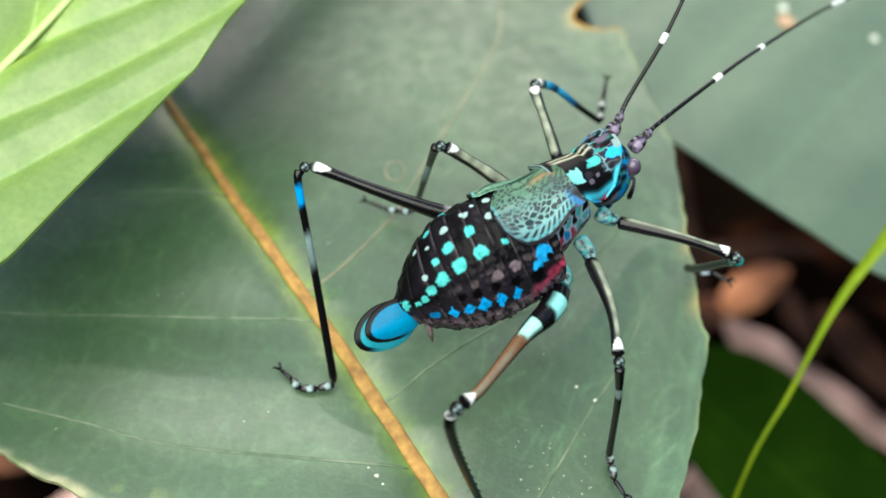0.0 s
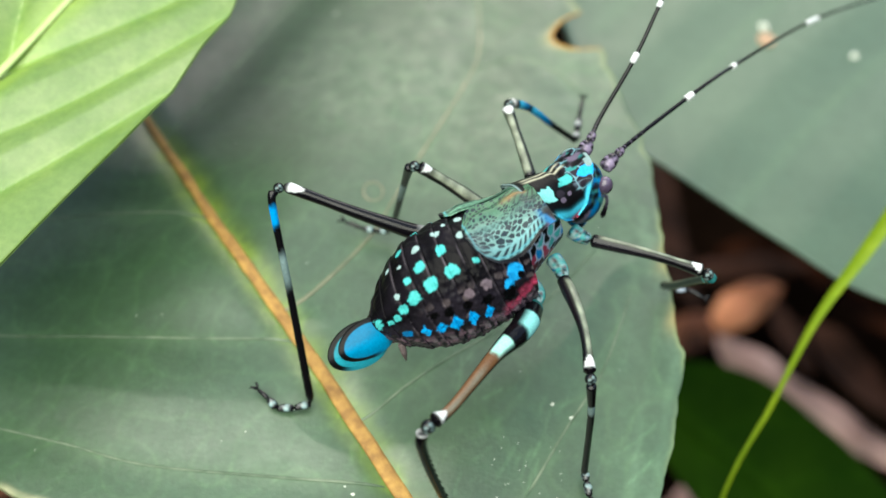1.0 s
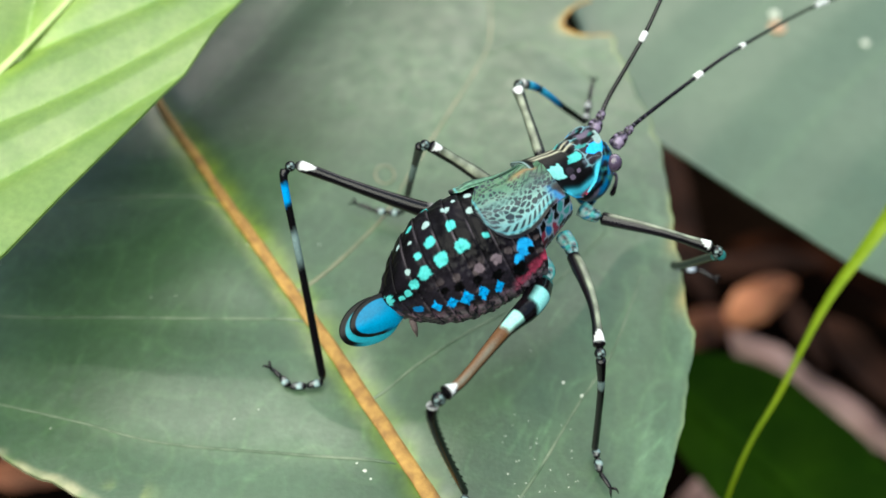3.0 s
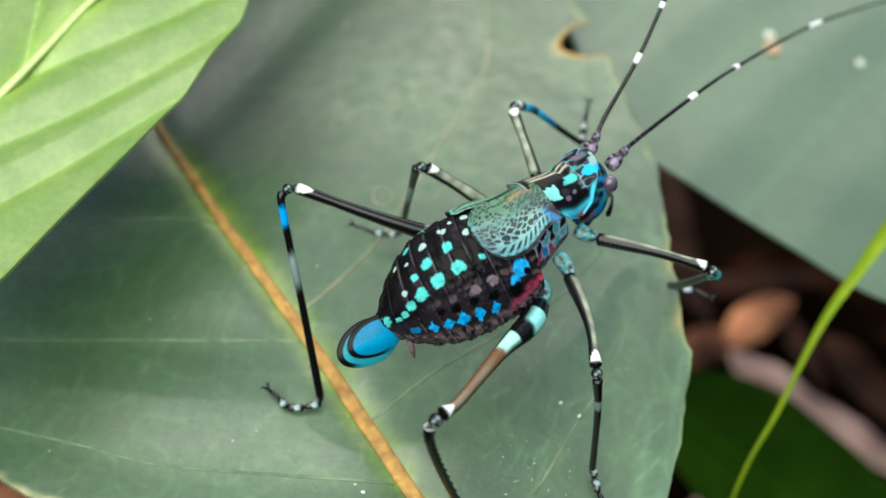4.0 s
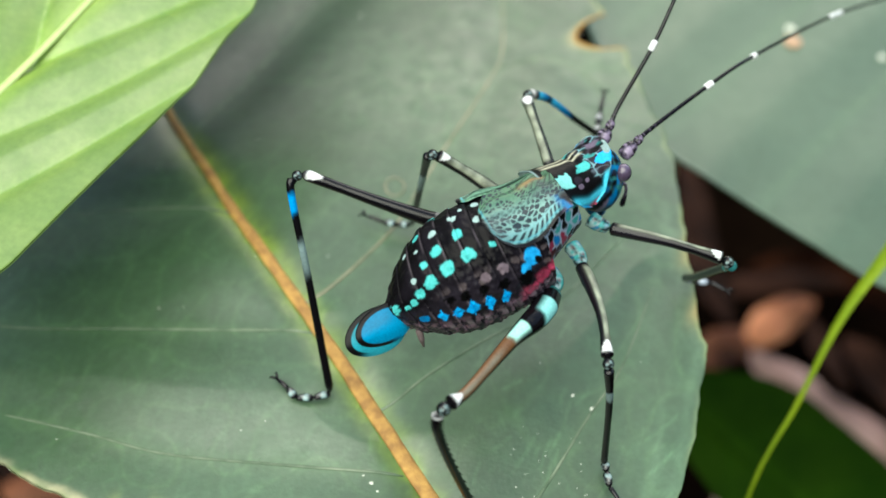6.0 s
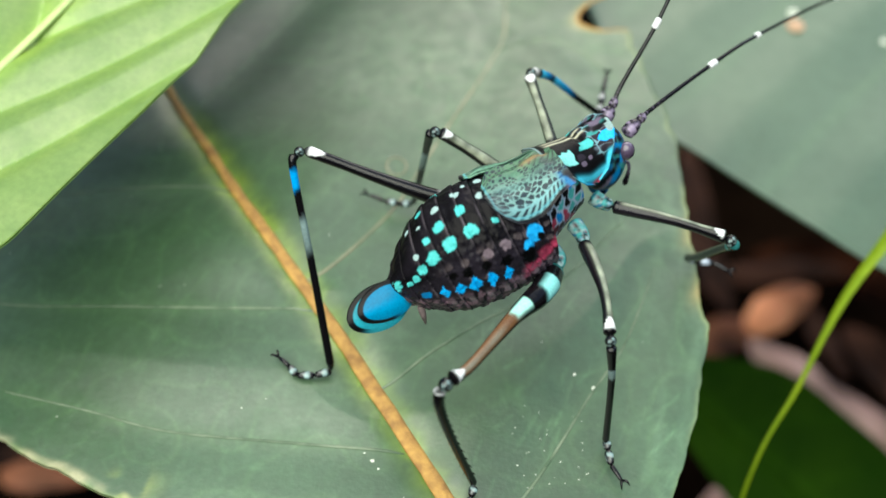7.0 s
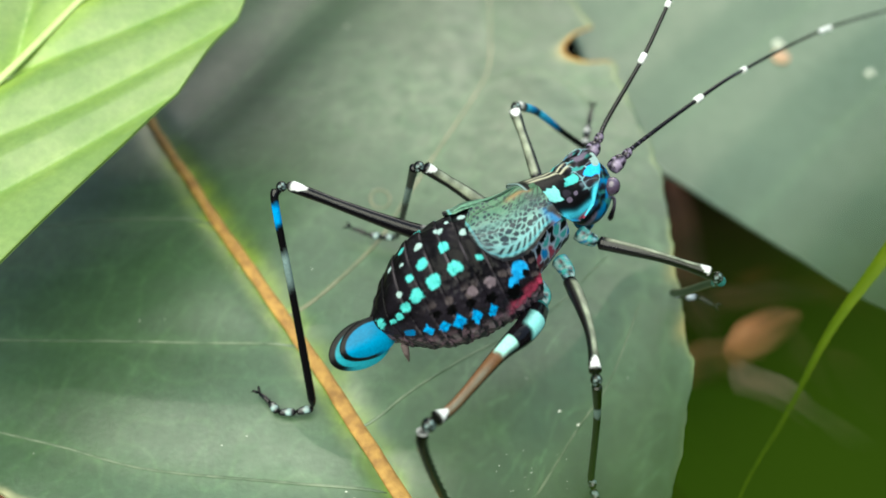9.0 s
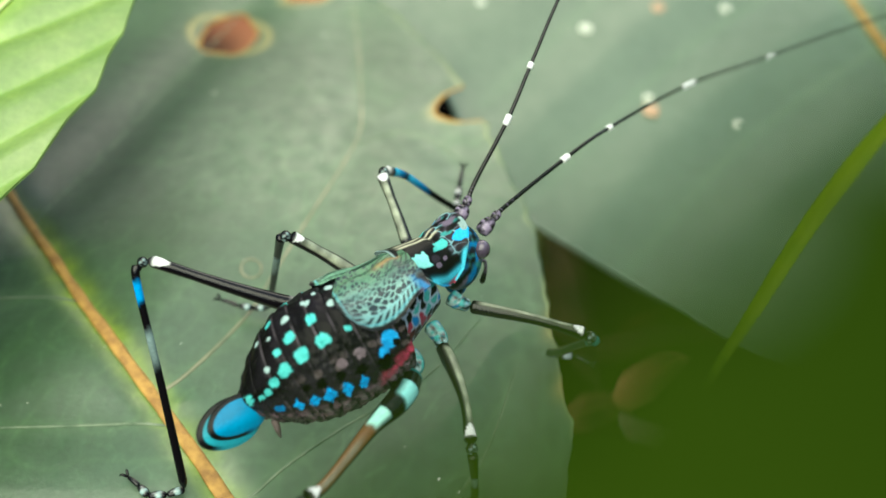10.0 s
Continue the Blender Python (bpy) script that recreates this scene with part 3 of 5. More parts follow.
def build_other_leaves():
    e = np.array((0.519, 0.843, 0.137))
    ey = np.array((-0.84, 0.52, 0.12))
    o = np.array((-25.5, 4.9, 16.5)) + 13.3 * ey - 34 * e
    build_leaf("lime_leaf", "bright lime-green young leaf with glossy raised quilting", o, e, ey, 78,
               ((0, 0), (0.04, 6), (0.1, 11), (0.3, 17), (0.5, 19), (0.7, 18), (0.85, 12), (1, 0)), ((0, 0), (0.03, 6.5), (0.08, 11), (0.156, 13.9), (0.253, 14.1), (0.386, 14.6), (0.469, 14.5), (0.518, 14.3), (0.614, 13.6), (0.782, 9.6), (1, 0)),
               LIME, LIME_RIB, LIME_RIB, pillow=1.25, crease=1.9, pairs=5, lean=2.1, rib_r=0.6, vein_r=0.1, stem=(o - 14 * e - (2, 0, 16), (-85, -60, -90), (-88, -62, -157)), ripple=0.35, res=(220, 141))
    # a second dull leaf lower down, partly under the broad one
    b2, t2 = np.array((74.0, 112.0, -12.0)), np.array((96.0, 2.0, -24.0))
    # its margin is cut back under the bite, so dark ground stands for shadow
    lower = build_leaf("lower_leaf", "dull-green leaf with orange midrib, lying under the broad leaf", b2, t2 - b2, (1.0, 0.2, -0.06), 115,
                       ((0, 0), (0.1, 14), (0.3, 30), (0.5, 36), (0.7, 30), (0.85, 18), (1, 0)), ((0, 0), (0.1, 48), (0.2, 72), (0.3, 76), (0.345, 70), (0.375, 66.2), (0.42, 66.2), (0.5, 65.8), (0.58, 64.4), (0.61, 61.7), (0.63, 60.0), (0.65, 58.3), (0.68, 55.1), (0.74, 49.9), (0.79, 45.1), (0.82, 41.8), (0.9, 27), (1, 0)),
                       LEAF_LIT, RIB, VEIN, pillow=0.4, pairs=5, lean=0.6, rib_r=0.9, vein_r=0.13, stem=((66, 124, -16), (52, 140, -80), (48, 142, -157)), ripple=0.4, res=(150, 121))
    n2 = np.cross(t2 - b2, (1.0, 0.2, -0.06))
    n2 = n2 / np.linalg.norm(n2)
    for x, y, z, r, mat in ((39.0, 68.8, -13.6, 0.95, SPECK), (60.7, 74.4, -14.8, 0.8, SPECK), (45.6, 54.7, -15.4, 0.7, SPECK), (57.2, 50.2, -16.8, 0.55, SPECK), (24.4, 73.7, -12.0, 0.7, SPECK), (50.3, 74.1, -14.0, 1.3, TAN_SPOT), (45.6, 52.3, -15.6, 1.2, TAN_SPOT)):
        ellipsoid("leaf_spot", np.array((x, y, z)) + 0.45 * n2, (np.array((r, 0, 0)), np.array((0, 1.15 * r, 0)), n2 * 0.35), mat, lower, "" if mat is SPECK else "tan dead spot", n=10, around=14)
    # a leaf far below, with its shade put into a darker green
    o = np.array((4.7, 40.0, -72.0))
    ex = np.array((30.4, -13.4, -11.2)) / np.linalg.norm((30.4, -13.4, -11.2))
    ey = np.array((0.35, 0.85, 0.2)) - np.dot((0.35, 0.85, 0.2), ex) * ex
    ey = ey / np.linalg.norm(ey)
    o = o + 22 * ex + 14 * ey
    build_leaf("shaded_leaf", "leaf hanging low, its green darkened to hold the shade", o, 0.977 * ex - 0.213 * ey, ey, 95,
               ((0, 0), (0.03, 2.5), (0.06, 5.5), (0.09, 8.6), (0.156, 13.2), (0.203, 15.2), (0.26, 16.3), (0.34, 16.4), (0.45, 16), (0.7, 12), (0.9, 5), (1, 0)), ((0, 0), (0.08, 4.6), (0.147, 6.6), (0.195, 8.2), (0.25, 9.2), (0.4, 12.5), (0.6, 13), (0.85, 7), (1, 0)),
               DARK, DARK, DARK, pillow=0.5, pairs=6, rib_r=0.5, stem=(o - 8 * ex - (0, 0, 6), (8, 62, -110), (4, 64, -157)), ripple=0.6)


def build_grass():
    base = thing("grass_blade", "narrow yellow-green grass blade", "grass")
    c = spline([(25.0, -40.0, -157), (26.5, -25.0, -60.0), (31.5, -12.1, -27.2), (37.5, -3.3, -19.7), (42.4, 3.7, -13.8), (47.8, 9.3, -9.1), (55.9, 17.6, -2.3), (66.0, 27.0, 3.0), (76.0, 35.0, 4.0)], 90)
    s = np.linspace(0, 1, 90)
    half = np.interp(s, (0, 0.2, 0.3, 0.42, 0.55, 0.68, 0.8, 0.92, 1), (0.25, 0.17, 0.2, 0.3, 0.55, 0.9, 1.1, 0.8, 0.05))
    t = np.gradient(c, axis=0)
    t /= np.linalg.norm(t, axis=1)[:, None]
    side = np.cross(t, (0.1, -0.5, 0.86))
    side /= np.linalg.norm(side, axis=1)[:, None]
    up = np.cross(side, t)
    v = np.linspace(-1, 1, 9)
    P = c[:, None] + half[:, None, None] * v[None, :, None] * side[:, None] + (0.28 * np.abs(v))[None, :, None] * up[:, None]
    vt, f = blade_mesh(P, np.broadcast_to(up[:, None], P.shape), 0.15)
    part("blade", vt, f, BLADE, base)
    tube("midrib", c + 0.02 * up, (0.12, 0.12, 0.05), BLADE, base, n=90, around=6)


# ---- the katydid ----
FWD = np.array((10.9, 5.6, 1.9)); FWD = FWD / np.linalg.norm(FWD)
LEFT = np.cross((0, 0, 1), FWD); LEFT = LEFT / np.linalg.norm(LEFT)
UP = np.cross(FWD, LEFT)
TAIL = np.array((-3.6, -16.7, 12.4))


def body_axis(x):
    """Centre of the abdomen x millimetres ahead of the tail."""
    x = np.asarray(x, float)
    sag = 0.9 * np.sin(np.pi * np.clip(x / 14.0, 0, 1))
    return TAIL + x[..., None] * FWD + sag[..., None] * UP


def body_radius(x):
    return np.interp(x, (0, 0.4, 1.0, 2.0, 3.5, 5.5, 8.0, 10.5, 12.5, 14.5), (0.8, 1.25, 1.9, 2.85, 3.9, 4.72, 5.05, 4.8, 4.2, 3.6))


def on_body(x, phi, lift=0.0):
    """A point of the abdomen's skin: phi in radians from the back, positive to the left."""
    r = body_radius(x) + lift
    side = np.sin(phi)[..., None] * LEFT * 0.96 + np.cos(phi)[..., None] * UP
    return body_axis(x) + np.asarray(r)[..., None] * side
BLACK, INK, PLUM = np.array((0.003, 0.003, 0.0035)), np.array((0.0035, 0.003, 0.004)), np.array((0.009, 0.0075, 0.011))
TEAL, BLUE, PALE = np.array((0.075, 0.44, 0.43)), np.array((0.008, 0.27, 0.68)), np.array((0.30, 0.43, 0.43))
WHITE, CREAM, ROSE = np.array((0.72, 0.74, 0.74)), np.array((0.42, 0.41, 0.31)), np.array((0.40, 0.045, 0.10))
BRONZE, MINT, LILAC = np.array((0.13, 0.065, 0.03)), np.array((0.34, 0.68, 0.60)), np.array((0.30, 0.24, 0.36))
# spots of the abdomen: millimetres from the tail, degrees from the back, radius, kind
SPOTS = [(7.1, -6, 0.54, 0), (7.1, -29, 0.64, 0), (5.0, -9, 0.51, 0), (5.1, -31, 0.64, 0), (3.6, -34, 0.60, 0), (3.7, -12, 0.36, 0), (9.2, -30, 0.31, 0), (7.5, 16, 0.45, 1),
         (6.3, 46, 0.37, 0), (5.5, 12, 0.40, 1), (4.4, 32, 0.34, 0), (2.9, 28, 0.27, 1), (3.7, 10, 0.23, 1), (2.5, -18, 0.25, 1)]
SPOTS_FRONT = [(2.5, -39, 0.42, 0), (1.8, -47, 0.30, 0), (1.25, -51, 0.26, 0), (0.3, -42, 0.50, 0), (9.8, 24, 0.41, 1), (8.3, 50, 0.37, 0), (9.2, 0, 0.45, 1), (8.5, 22, 0.23, 1), (11.9, -57, 0.95, 6), (11.0, -66, 0.65, 6), (12.3, -63, 0.42, 7), (10.7, -76, 0.7, 4)]
SPOTS_LOW = [(4.6, -82, 0.62, 2), (5.8, -82, 0.72, 2), (7.1, -83, 0.72, 2), (8.6, -84, 0.62, 2), (3.4, -80, 0.5, 2), (2.1, -80, 0.41, 3),
             (7.1, -68, 0.54, 4), (8.8, -71, 0.63, 4), (5.5, -65, 0.49, 4), (4.2, -64, 0.45, 4), (7.5, -56, 0.45, 5), (9.2, -55, 0.49, 5)]


def build_abdomen(bug):
    x = np.linspace(0, 13.6, 300)
    ph = np.linspace(-np.pi, np.pi, 300, endpoint=False)
    X, PH = np.meshgrid(x, ph, indexing="ij")
    seg = (X + 1.3 * np.cos(PH + 0.7) - 0.9) / 1.45
    step = seg - np.floor(seg)
    bead = cells(X, PH * body_radius(X) * 0.9, 0.62, 5)[0]
    lift = 0.10 * np.exp(-(bead / 0.28) ** 2) * ramp(np.abs(PH - 0.5), 0.7, 1.2) + 0.07 * rough_noise(X, PH * 4.5, 5.0, 8) + 0.10 * ramp(step, 0.03, 0.6) * (X > 0.7) - 0.07 * np.exp(-((step - 0.02) / 0.05) ** 2) + 0.05 * rough_noise(X, PH * 4, 2.5, 1)
    belly = 0.08 * body_radius(X) * ramp(-np.cos(PH), -0.3, 0.8)
    P = on_body(X, PH, lift + belly)
    wob = 0.24 * rough_noise(X, PH * 4.5, 3.4, 2) + 0.28 * rough_noise(X, PH * 4.5, 9.0, 5) + 0.2 * rough_noise(X, PH * 4.5, 16.0, 9)
    base = INK + (PLUM * 1.5 - INK) * np.clip(0.25 + 0.9 * rough_noise(X, PH * 4, 1.2, 3) + 0.5 * ramp(-PH, 0.7, 1.3), 0, 1)[..., None]
    col = base * (0.7 + 0.3 * ramp(step, 0.0, 0.2))[..., None]
    low = ramp(-np.cos(PH), -0.05, 0.25)[..., None]
    col = col * (1 - low) + low * (PLUM * 2.6 * (0.6 + 0.6 * np.clip(rough_noise(X, PH * 4, 2.2, 4) + 0.5, 0, 1))[..., None])
    seam = (0.8 * np.exp(-((step - 0.94) / 0.06) ** 2) * np.clip(0.35 + 1.3 * rough_noise(X, PH * 4.5, 1.6, 19), 0, 1) * ramp(X, 1.5, 3.0))[..., None]
    col = col * (1 - seam) + seam * np.array((0.10, 0.085, 0.10))
    fleck = (ramp(np.sin(seg * 2 * np.pi - 1.2), 0.35, 0.7) * np.exp(-((np.abs(PH) - 1.78) / 0.10) ** 2) * ramp(X, 2.0, 3.5))[..., None]
    col = col * (1 - fleck) + fleck * np.array((0.16, 0.13, 0.15))
    slant = (np.abs(PH) - 1.52) * 4.6 + (X - 12.0) * 0.35
    rosy = (np.exp(-(slant / 0.62) ** 4) * ramp(X, 9.4, 11.2) * np.clip(0.75 + 1.3 * rough_noise(X, PH * 4.5, 3.0, 6), 0, 1))[..., None]
    streaks = (0.55 * ramp(rough_noise(X * 2.2, PH * 2.2, 3.0, 15), 0.25, 0.5) * ramp(-np.cos(PH), -0.1, 0.15))[..., None]
    col = col * (1 - streaks) + streaks * np.array((0.16, 0.10, 0.14))
    col = col * (1 - rosy) + rosy * ROSE
    grey = (0.8 * ramp(cells(X, PH * 4.6, 0.75, 2)[2], 0.62, 0.7) * ramp(-PH, 0.75, 1.0) * (1 - ramp(-PH, 1.35, 1.5)) * ramp(X, 3.0, 5.0))[..., None] * (1 - ramp(cells(X, PH * 4.6, 0.75, 2)[0] + 0.5 * wob, 0.38, 0.5))[..., None]
    col = col * (1 - grey) + grey * np.array((0.085, 0.068, 0.072))
    pink = (0.75 * ramp(cells(X, PH * 4.6, 0.55, 8)[2], 0.45, 0.55) * ramp(-np.cos(PH), -0.02, 0.12) * (1 - ramp(cells(X, PH * 4.6, 0.55, 8)[0] + 0.4 * wob, 0.34, 0.48)))[..., None]
    col = col * (1 - pink) + pink * np.array((0.17, 0.11, 0.14))
    kinds = (TEAL, PALE, np.array((0.012, 0.34, 0.78)), BLUE * 0.6, BLACK * 0.6, np.array((0.13, 0.10, 0.12)), np.array((0.02, 0.32, 0.70)), BLACK)
    for x0, deg, r, k in sorted(SPOTS + SPOTS_FRONT + SPOTS_LOW, key=lambda q: (q[3] == 7, q[3] < 4, -q[3])):
        both = (deg, 30 - deg) if deg < -60 else (deg,)
        for d in both:
            arc = (PH - radians(d)) * body_radius(X)
            dist = ((np.abs(X - x0) ** 2.8 + np.abs(arc) ** 2.8) ** (1 / 2.8) if k in (0, 4) else np.hypot(X - x0, arc) if k != 2 else np.abs(X - x0) * 1.1 + 0.75 * np.abs(arc)) / (0.84 * r) + wob * (0.3 if k > 5 else 0.8 if k < 3 else 1.2)
            w = (1 - ramp(dist, 0.88, 1.12))[..., None]
            col = col * (1 - w) + w * kinds[k]
    part("abdomen", P.reshape(-1, 3), [*grid_faces(300, 300, True), tuple(range(300))[::-1], tuple(range(299 * 300, 300 * 300))], CHITIN, bug, "plump dark abdomen with rows of turquoise spots", col.reshape(-1, 3))


def build_tail(bug):
    # two broad overlapping blades at the tail, blue with black rims
    face = -0.75 * LEFT + 0.66 * UP
    face = face / np.linalg.norm(face)
    e1 = -FWD - np.dot(-FWD, face) * face
    e1 = e1 / np.linalg.norm(e1)
    e2 = np.cross(face, e1)
    if e2[2] < 0:
        e2 = -e2
    n, m = 30, 90
    R, TH = np.meshgrid(np.linspace(0.02, 1, n), np.linspace(0, 2 * np.pi, m, endpoint=False), indexing="ij")
    for back, up, low, ra, rb, tone, rim_a, rim_b in ((0.95, -0.62, 0.45, 2.55, 1.62, 1.0, -118, -85), (1.75, -0.90, 0.0, 2.75, 1.92, 0.8, -70, -35)):
        c0 = TAIL + back * e1 + up * e2 + low * face
        squeeze = 1 - 0.25 * np.cos(TH) * R * 0.4
        P = c0 + (R * ra * np.cos(TH))[..., None] * e1 + (R * rb * np.sin(TH) * squeeze)[..., None] * e2 + (0.75 * (1 - R ** 2) + 0.5 * (R * np.cos(TH)) ** 2 * np.clip(np.cos(TH), 0, 1))[..., None] * face
        deg = np.degrees(TH)
        deg = np.where(deg > 180, deg - 360, deg)
        rimmed = ramp(deg, rim_a, rim_b) * (1 - ramp(deg, 160, 178))
        ink = (ramp(R, 0.79, 0.83) * rimmed + 0.12 * np.exp(-((R * np.sin(TH) - 0.25) / 0.2) ** 2) * ramp(R * np.cos(TH), -0.5, -0.2) * (1 - ramp(R * np.cos(TH), 0.5, 0.8)))
        ink = np.clip(ink, 0, 1)[..., None]
        # the root end fades to dark green, a shadow painted into the blade
        dusk = ramp(-R * np.cos(TH), 0.45, 0.95)[..., None]
        col = (BLUE * 0.66 * tone + np.array((0.0, 0.05, 0.0)) + (np.array((0.02, 0.10, 0.02)) if back > 1 else 0.0)) * (1 - 0.55 * ramp(np.sin(TH) * R, -0.2, 0.5)[..., None] * 0.6)
        col = (col * (1 - dusk) + dusk * np.array((0.02, 0.10, 0.06))) * (1 - ink) + BLACK * ink
        k = n * m
        top, under = P.reshape(-1, 3), (P - 0.2 * face).reshape(-1, 3)
        f = grid_faces(n, m, True)
        rim = [(k - m + q, k - m + (q + 1) % m, 2 * k - m + (q + 1) % m, 2 * k - m + q) for q in range(m)]
        part("ovipositor_valve", np.vstack((top, under)), [*f, *(f[:, ::-1] + k), tuple(range(m))[::-1], tuple(range(k, k + m)), *rim], OVI, bug, "bright blue rounded blade with a black rim", np.vstack((col.reshape(-1, 3),) * 2))
    stalk = TAIL + 0.2 * FWD
    tube("tail_tip", [stalk + 1.2 * FWD, stalk, stalk - 0.8 * FWD + 0.1 * UP], (1.5, 1.1, 0.5), CHITIN, bug, n=20, around=14, paint=lambda s, p: np.ones((*s.shape, 3)) * INK)
    for sign in (-1, 1):
        a = TAIL + 1.5 * FWD + sign * 1.9 * LEFT - 1.2 * UP
        tube("cercus", [a, a + (sign * 0.45) * LEFT - 0.9 * UP - 0.1 * FWD, a + (sign * 0.35) * LEFT - 2.3 * UP - 0.1 * FWD], (0.34, 0.26, 0.05), CHITIN, bug, "short grey-brown tail spike", n=24, around=12, paint=lambda s, p: np.ones((*s.shape, 3)) * (0.13, 0.10, 0.10))


def mottled(x, y, scale, seed, *cols):
    """Blotches of several colours."""
    k = np.stack([rough_noise(x, y, scale, seed + i) for i in range(len(cols))], -1)
    k = k + np.linspace(0.25, -0.2, len(cols))
    w = np.exp(9 * (k - k.max(-1, keepdims=True)))
    w /= w.sum(-1, keepdims=True)
    return w @ np.array(cols)


PRO_F = np.array((5.9, 4.6, 0.1)); PRO_F = PRO_F / np.linalg.norm(PRO_F)
PRO_L = np.cross((0, 0, 1), PRO_F); PRO_L = PRO_L / np.linalg.norm(PRO_L)
PRO_U = np.cross(PRO_F, PRO_L)
PRO_O = np.array((9.35, -7.25, 15.2))
TURN = radians(22)          # the body leans over to its left


def build_thorax(bug):
    n, m = 110, 120
    U, PH = np.meshgrid(np.linspace(0, 1, n), np.linspace(-np.pi, np.pi, m, endpoint=False), indexing="ij")
    a, b = body_axis(np.array(10.6)), PRO_O + 2.4 * PRO_F - 0.6 * PRO_U
    c = a + U[..., None] * (b - a)
    r = 4.1 - 1.2 * U + 0.12 * rough_noise(U * 8, PH * 3, 1.4, 5)
    P = c + r[..., None] * (np.sin(PH)[..., None] * LEFT * 0.95 + np.cos(PH)[..., None] * UP * 1.06)
    col = mottled(U * 8, PH * 3.2, 3.2, 2, TEAL * 0.6, BLACK, PLUM * 2, BLUE * 0.8, BLACK, LILAC * 0.6, BLACK)
    c1, c2, tag = cells(U * 8 + 0.5 * np.abs(PH), PH * 3.2, 0.85, 7)
    flank = ramp(np.abs(PH), 0.7, 1.0)[..., None]
    skin = np.where((tag > 0.84)[..., None], TEAL * 0.6, np.where((tag > 0.72)[..., None], BLUE * 0.6, np.where((tag > 0.62)[..., None], ROSE * 0.6, BLACK)))
    line = (1 - ramp(c2 - c1 + 0.2 * rough_noise(U * 16, PH * 6, 2.0, 3), 0.07, 0.2))[..., None]
    skin = skin * (1 - line) + line * (LILAC * 0.8 + TEAL * 0.35)
    col = col * (1 - flank) + flank * skin
    rose = 0.8 * (np.exp(-((U - 0.2) / 0.25) ** 2) * np.exp(-((np.abs(PH) - 1.75) / 0.22) ** 2))[..., None]
    col = col * (1 - rose) + rose * ROSE * 0.9
    part("thorax", P.reshape(-1, 3), [*grid_faces(n, m, True), tuple(range(m))[::-1], tuple(range((n - 1) * m, n * m))], CHITIN, bug, "mottled blue, black and rose thorax", col.reshape(-1, 3))


def build_pronotum(bug):
    n, m = 130, 190
    U, V = np.meshgrid(np.linspace(0, 1, n), np.linspace(-1, 1, m), indexing="ij")
    deg = np.abs(V) * 110
    PH = radians(1) * V * 110 + TURN
    rear = np.interp(deg, (0, 20, 40, 60, 80, 100, 110), (-0.6, -0.7, -0.4, 0.2, 1.0, 2.0, 3.0))
    front = np.interp(deg, (0, 40, 70, 95, 110), (7.0, 6.6, 5.5, 4.6, 3.4))
    x = rear + (front - rear) * U
    r = 3.5 - 0.035 * x - 0.40 * np.sin(np.pi * np.clip(x / 6.6, 0, 1)) + 0.22 * np.exp(-((U - 0.02) / 0.05) ** 2) + 0.2 * np.exp(-((U - 0.97) / 0.06) ** 2) + 0.07 * rough_noise(x, PH * 3, 2.4, 7)
    r = r - 0.25 * np.exp(-((x - 3.6) / 0.35) ** 2) * ramp(-deg, -60, -20)
    c = PRO_O + x[..., None] * PRO_F
    P = c + r[..., None] * (np.sin(PH)[..., None] * PRO_L * 0.9 + np.cos(PH)[..., None] * PRO_U)
    N = np.sin(PH)[..., None] * PRO_L + np.cos(PH)[..., None] * PRO_U
    col = np.ones((*U.shape, 3)) * BLACK * 1.1
    wob = 0.30 * rough_noise(x, PH * 3.3, 3.2, 4) + 0.35 * rough_noise(x, PH * 3.3, 7.0, 8)

    def blot(cols, x0, d0, rx, rd, soft=0.12):
        w = (1 - ramp((np.abs((x - x0) / rx) ** 3 + np.abs((deg - d0) / rd) ** 3) ** (1 / 3) + wob, 1 - soft, 1 + soft))[..., None]
        return col * (1 - w) + w * np.asarray(cols)

    p1, p2, ptag = cells(x * 1.0, PH * 3.3, 1.15, 4)
    plate = (ramp(x, 3.9, 4.5) * (1 - ramp(deg, 62, 72)))[..., None]
    seams = (1 - ramp(p2 - p1 + 0.2 * wob, 0.06, 0.16))[..., None]
    col = col * (1 - plate) + plate * (seams * (TEAL * 0.45 + LILAC * 0.4) + (1 - seams) * PLUM * (1.2 + 2.0 * ptag)[..., None])
    pale_net = (0.5 * np.exp(-(np.abs(rough_noise(x, PH * 3.3, 2.6, 21)) / 0.055) ** 2) * ramp(x, 3.2, 4.6) * (1 - ramp(deg, 52, 66)))[..., None]
    col = col * (1 - pale_net) + pale_net * (LILAC * 0.5 + TEAL * 0.25)
    col = blot(TEAL * 0.8 + PALE * 0.45, 1.0, 46, 0.85, 13)
    col = blot(PALE * 0.5, 0.0, 62, 0.5, 9)
    col = blot(TEAL * 0.9, 3.75, 36, 0.7, 11)
    col = blot(PLUM * 2, 2.5, 54, 0.4, 5)
    col = blot(LILAC * 0.3, 2.5, 66, 0.22, 3.5)
    col = blot(LILAC * 0.35, 3.3, 62, 0.2, 3.5)
    col = blot(BLUE * 1.0 + TEAL * 0.2, 5.7, 43, 0.75, 9)
    col = blot(PALE * 0.7, 6.6, 28, 0.5, 10)
    col = blot(TEAL * 0.5, 4.9, 24, 0.5, 7)
    col = blot(mottled(x, PH * 3, 4.0, 6, INK, LILAC * 0.4, INK, TEAL * 0.4), 5.5, 14, 0.9, 12)
    keel = (np.exp(-((deg - 4 - 0.8 * x) / 3.0) ** 2) * ramp(x, 0.0, 0.8) * (1 - ramp(x, 4.2, 4.9)))[..., None]
    col = col * (1 - keel) + keel * CREAM
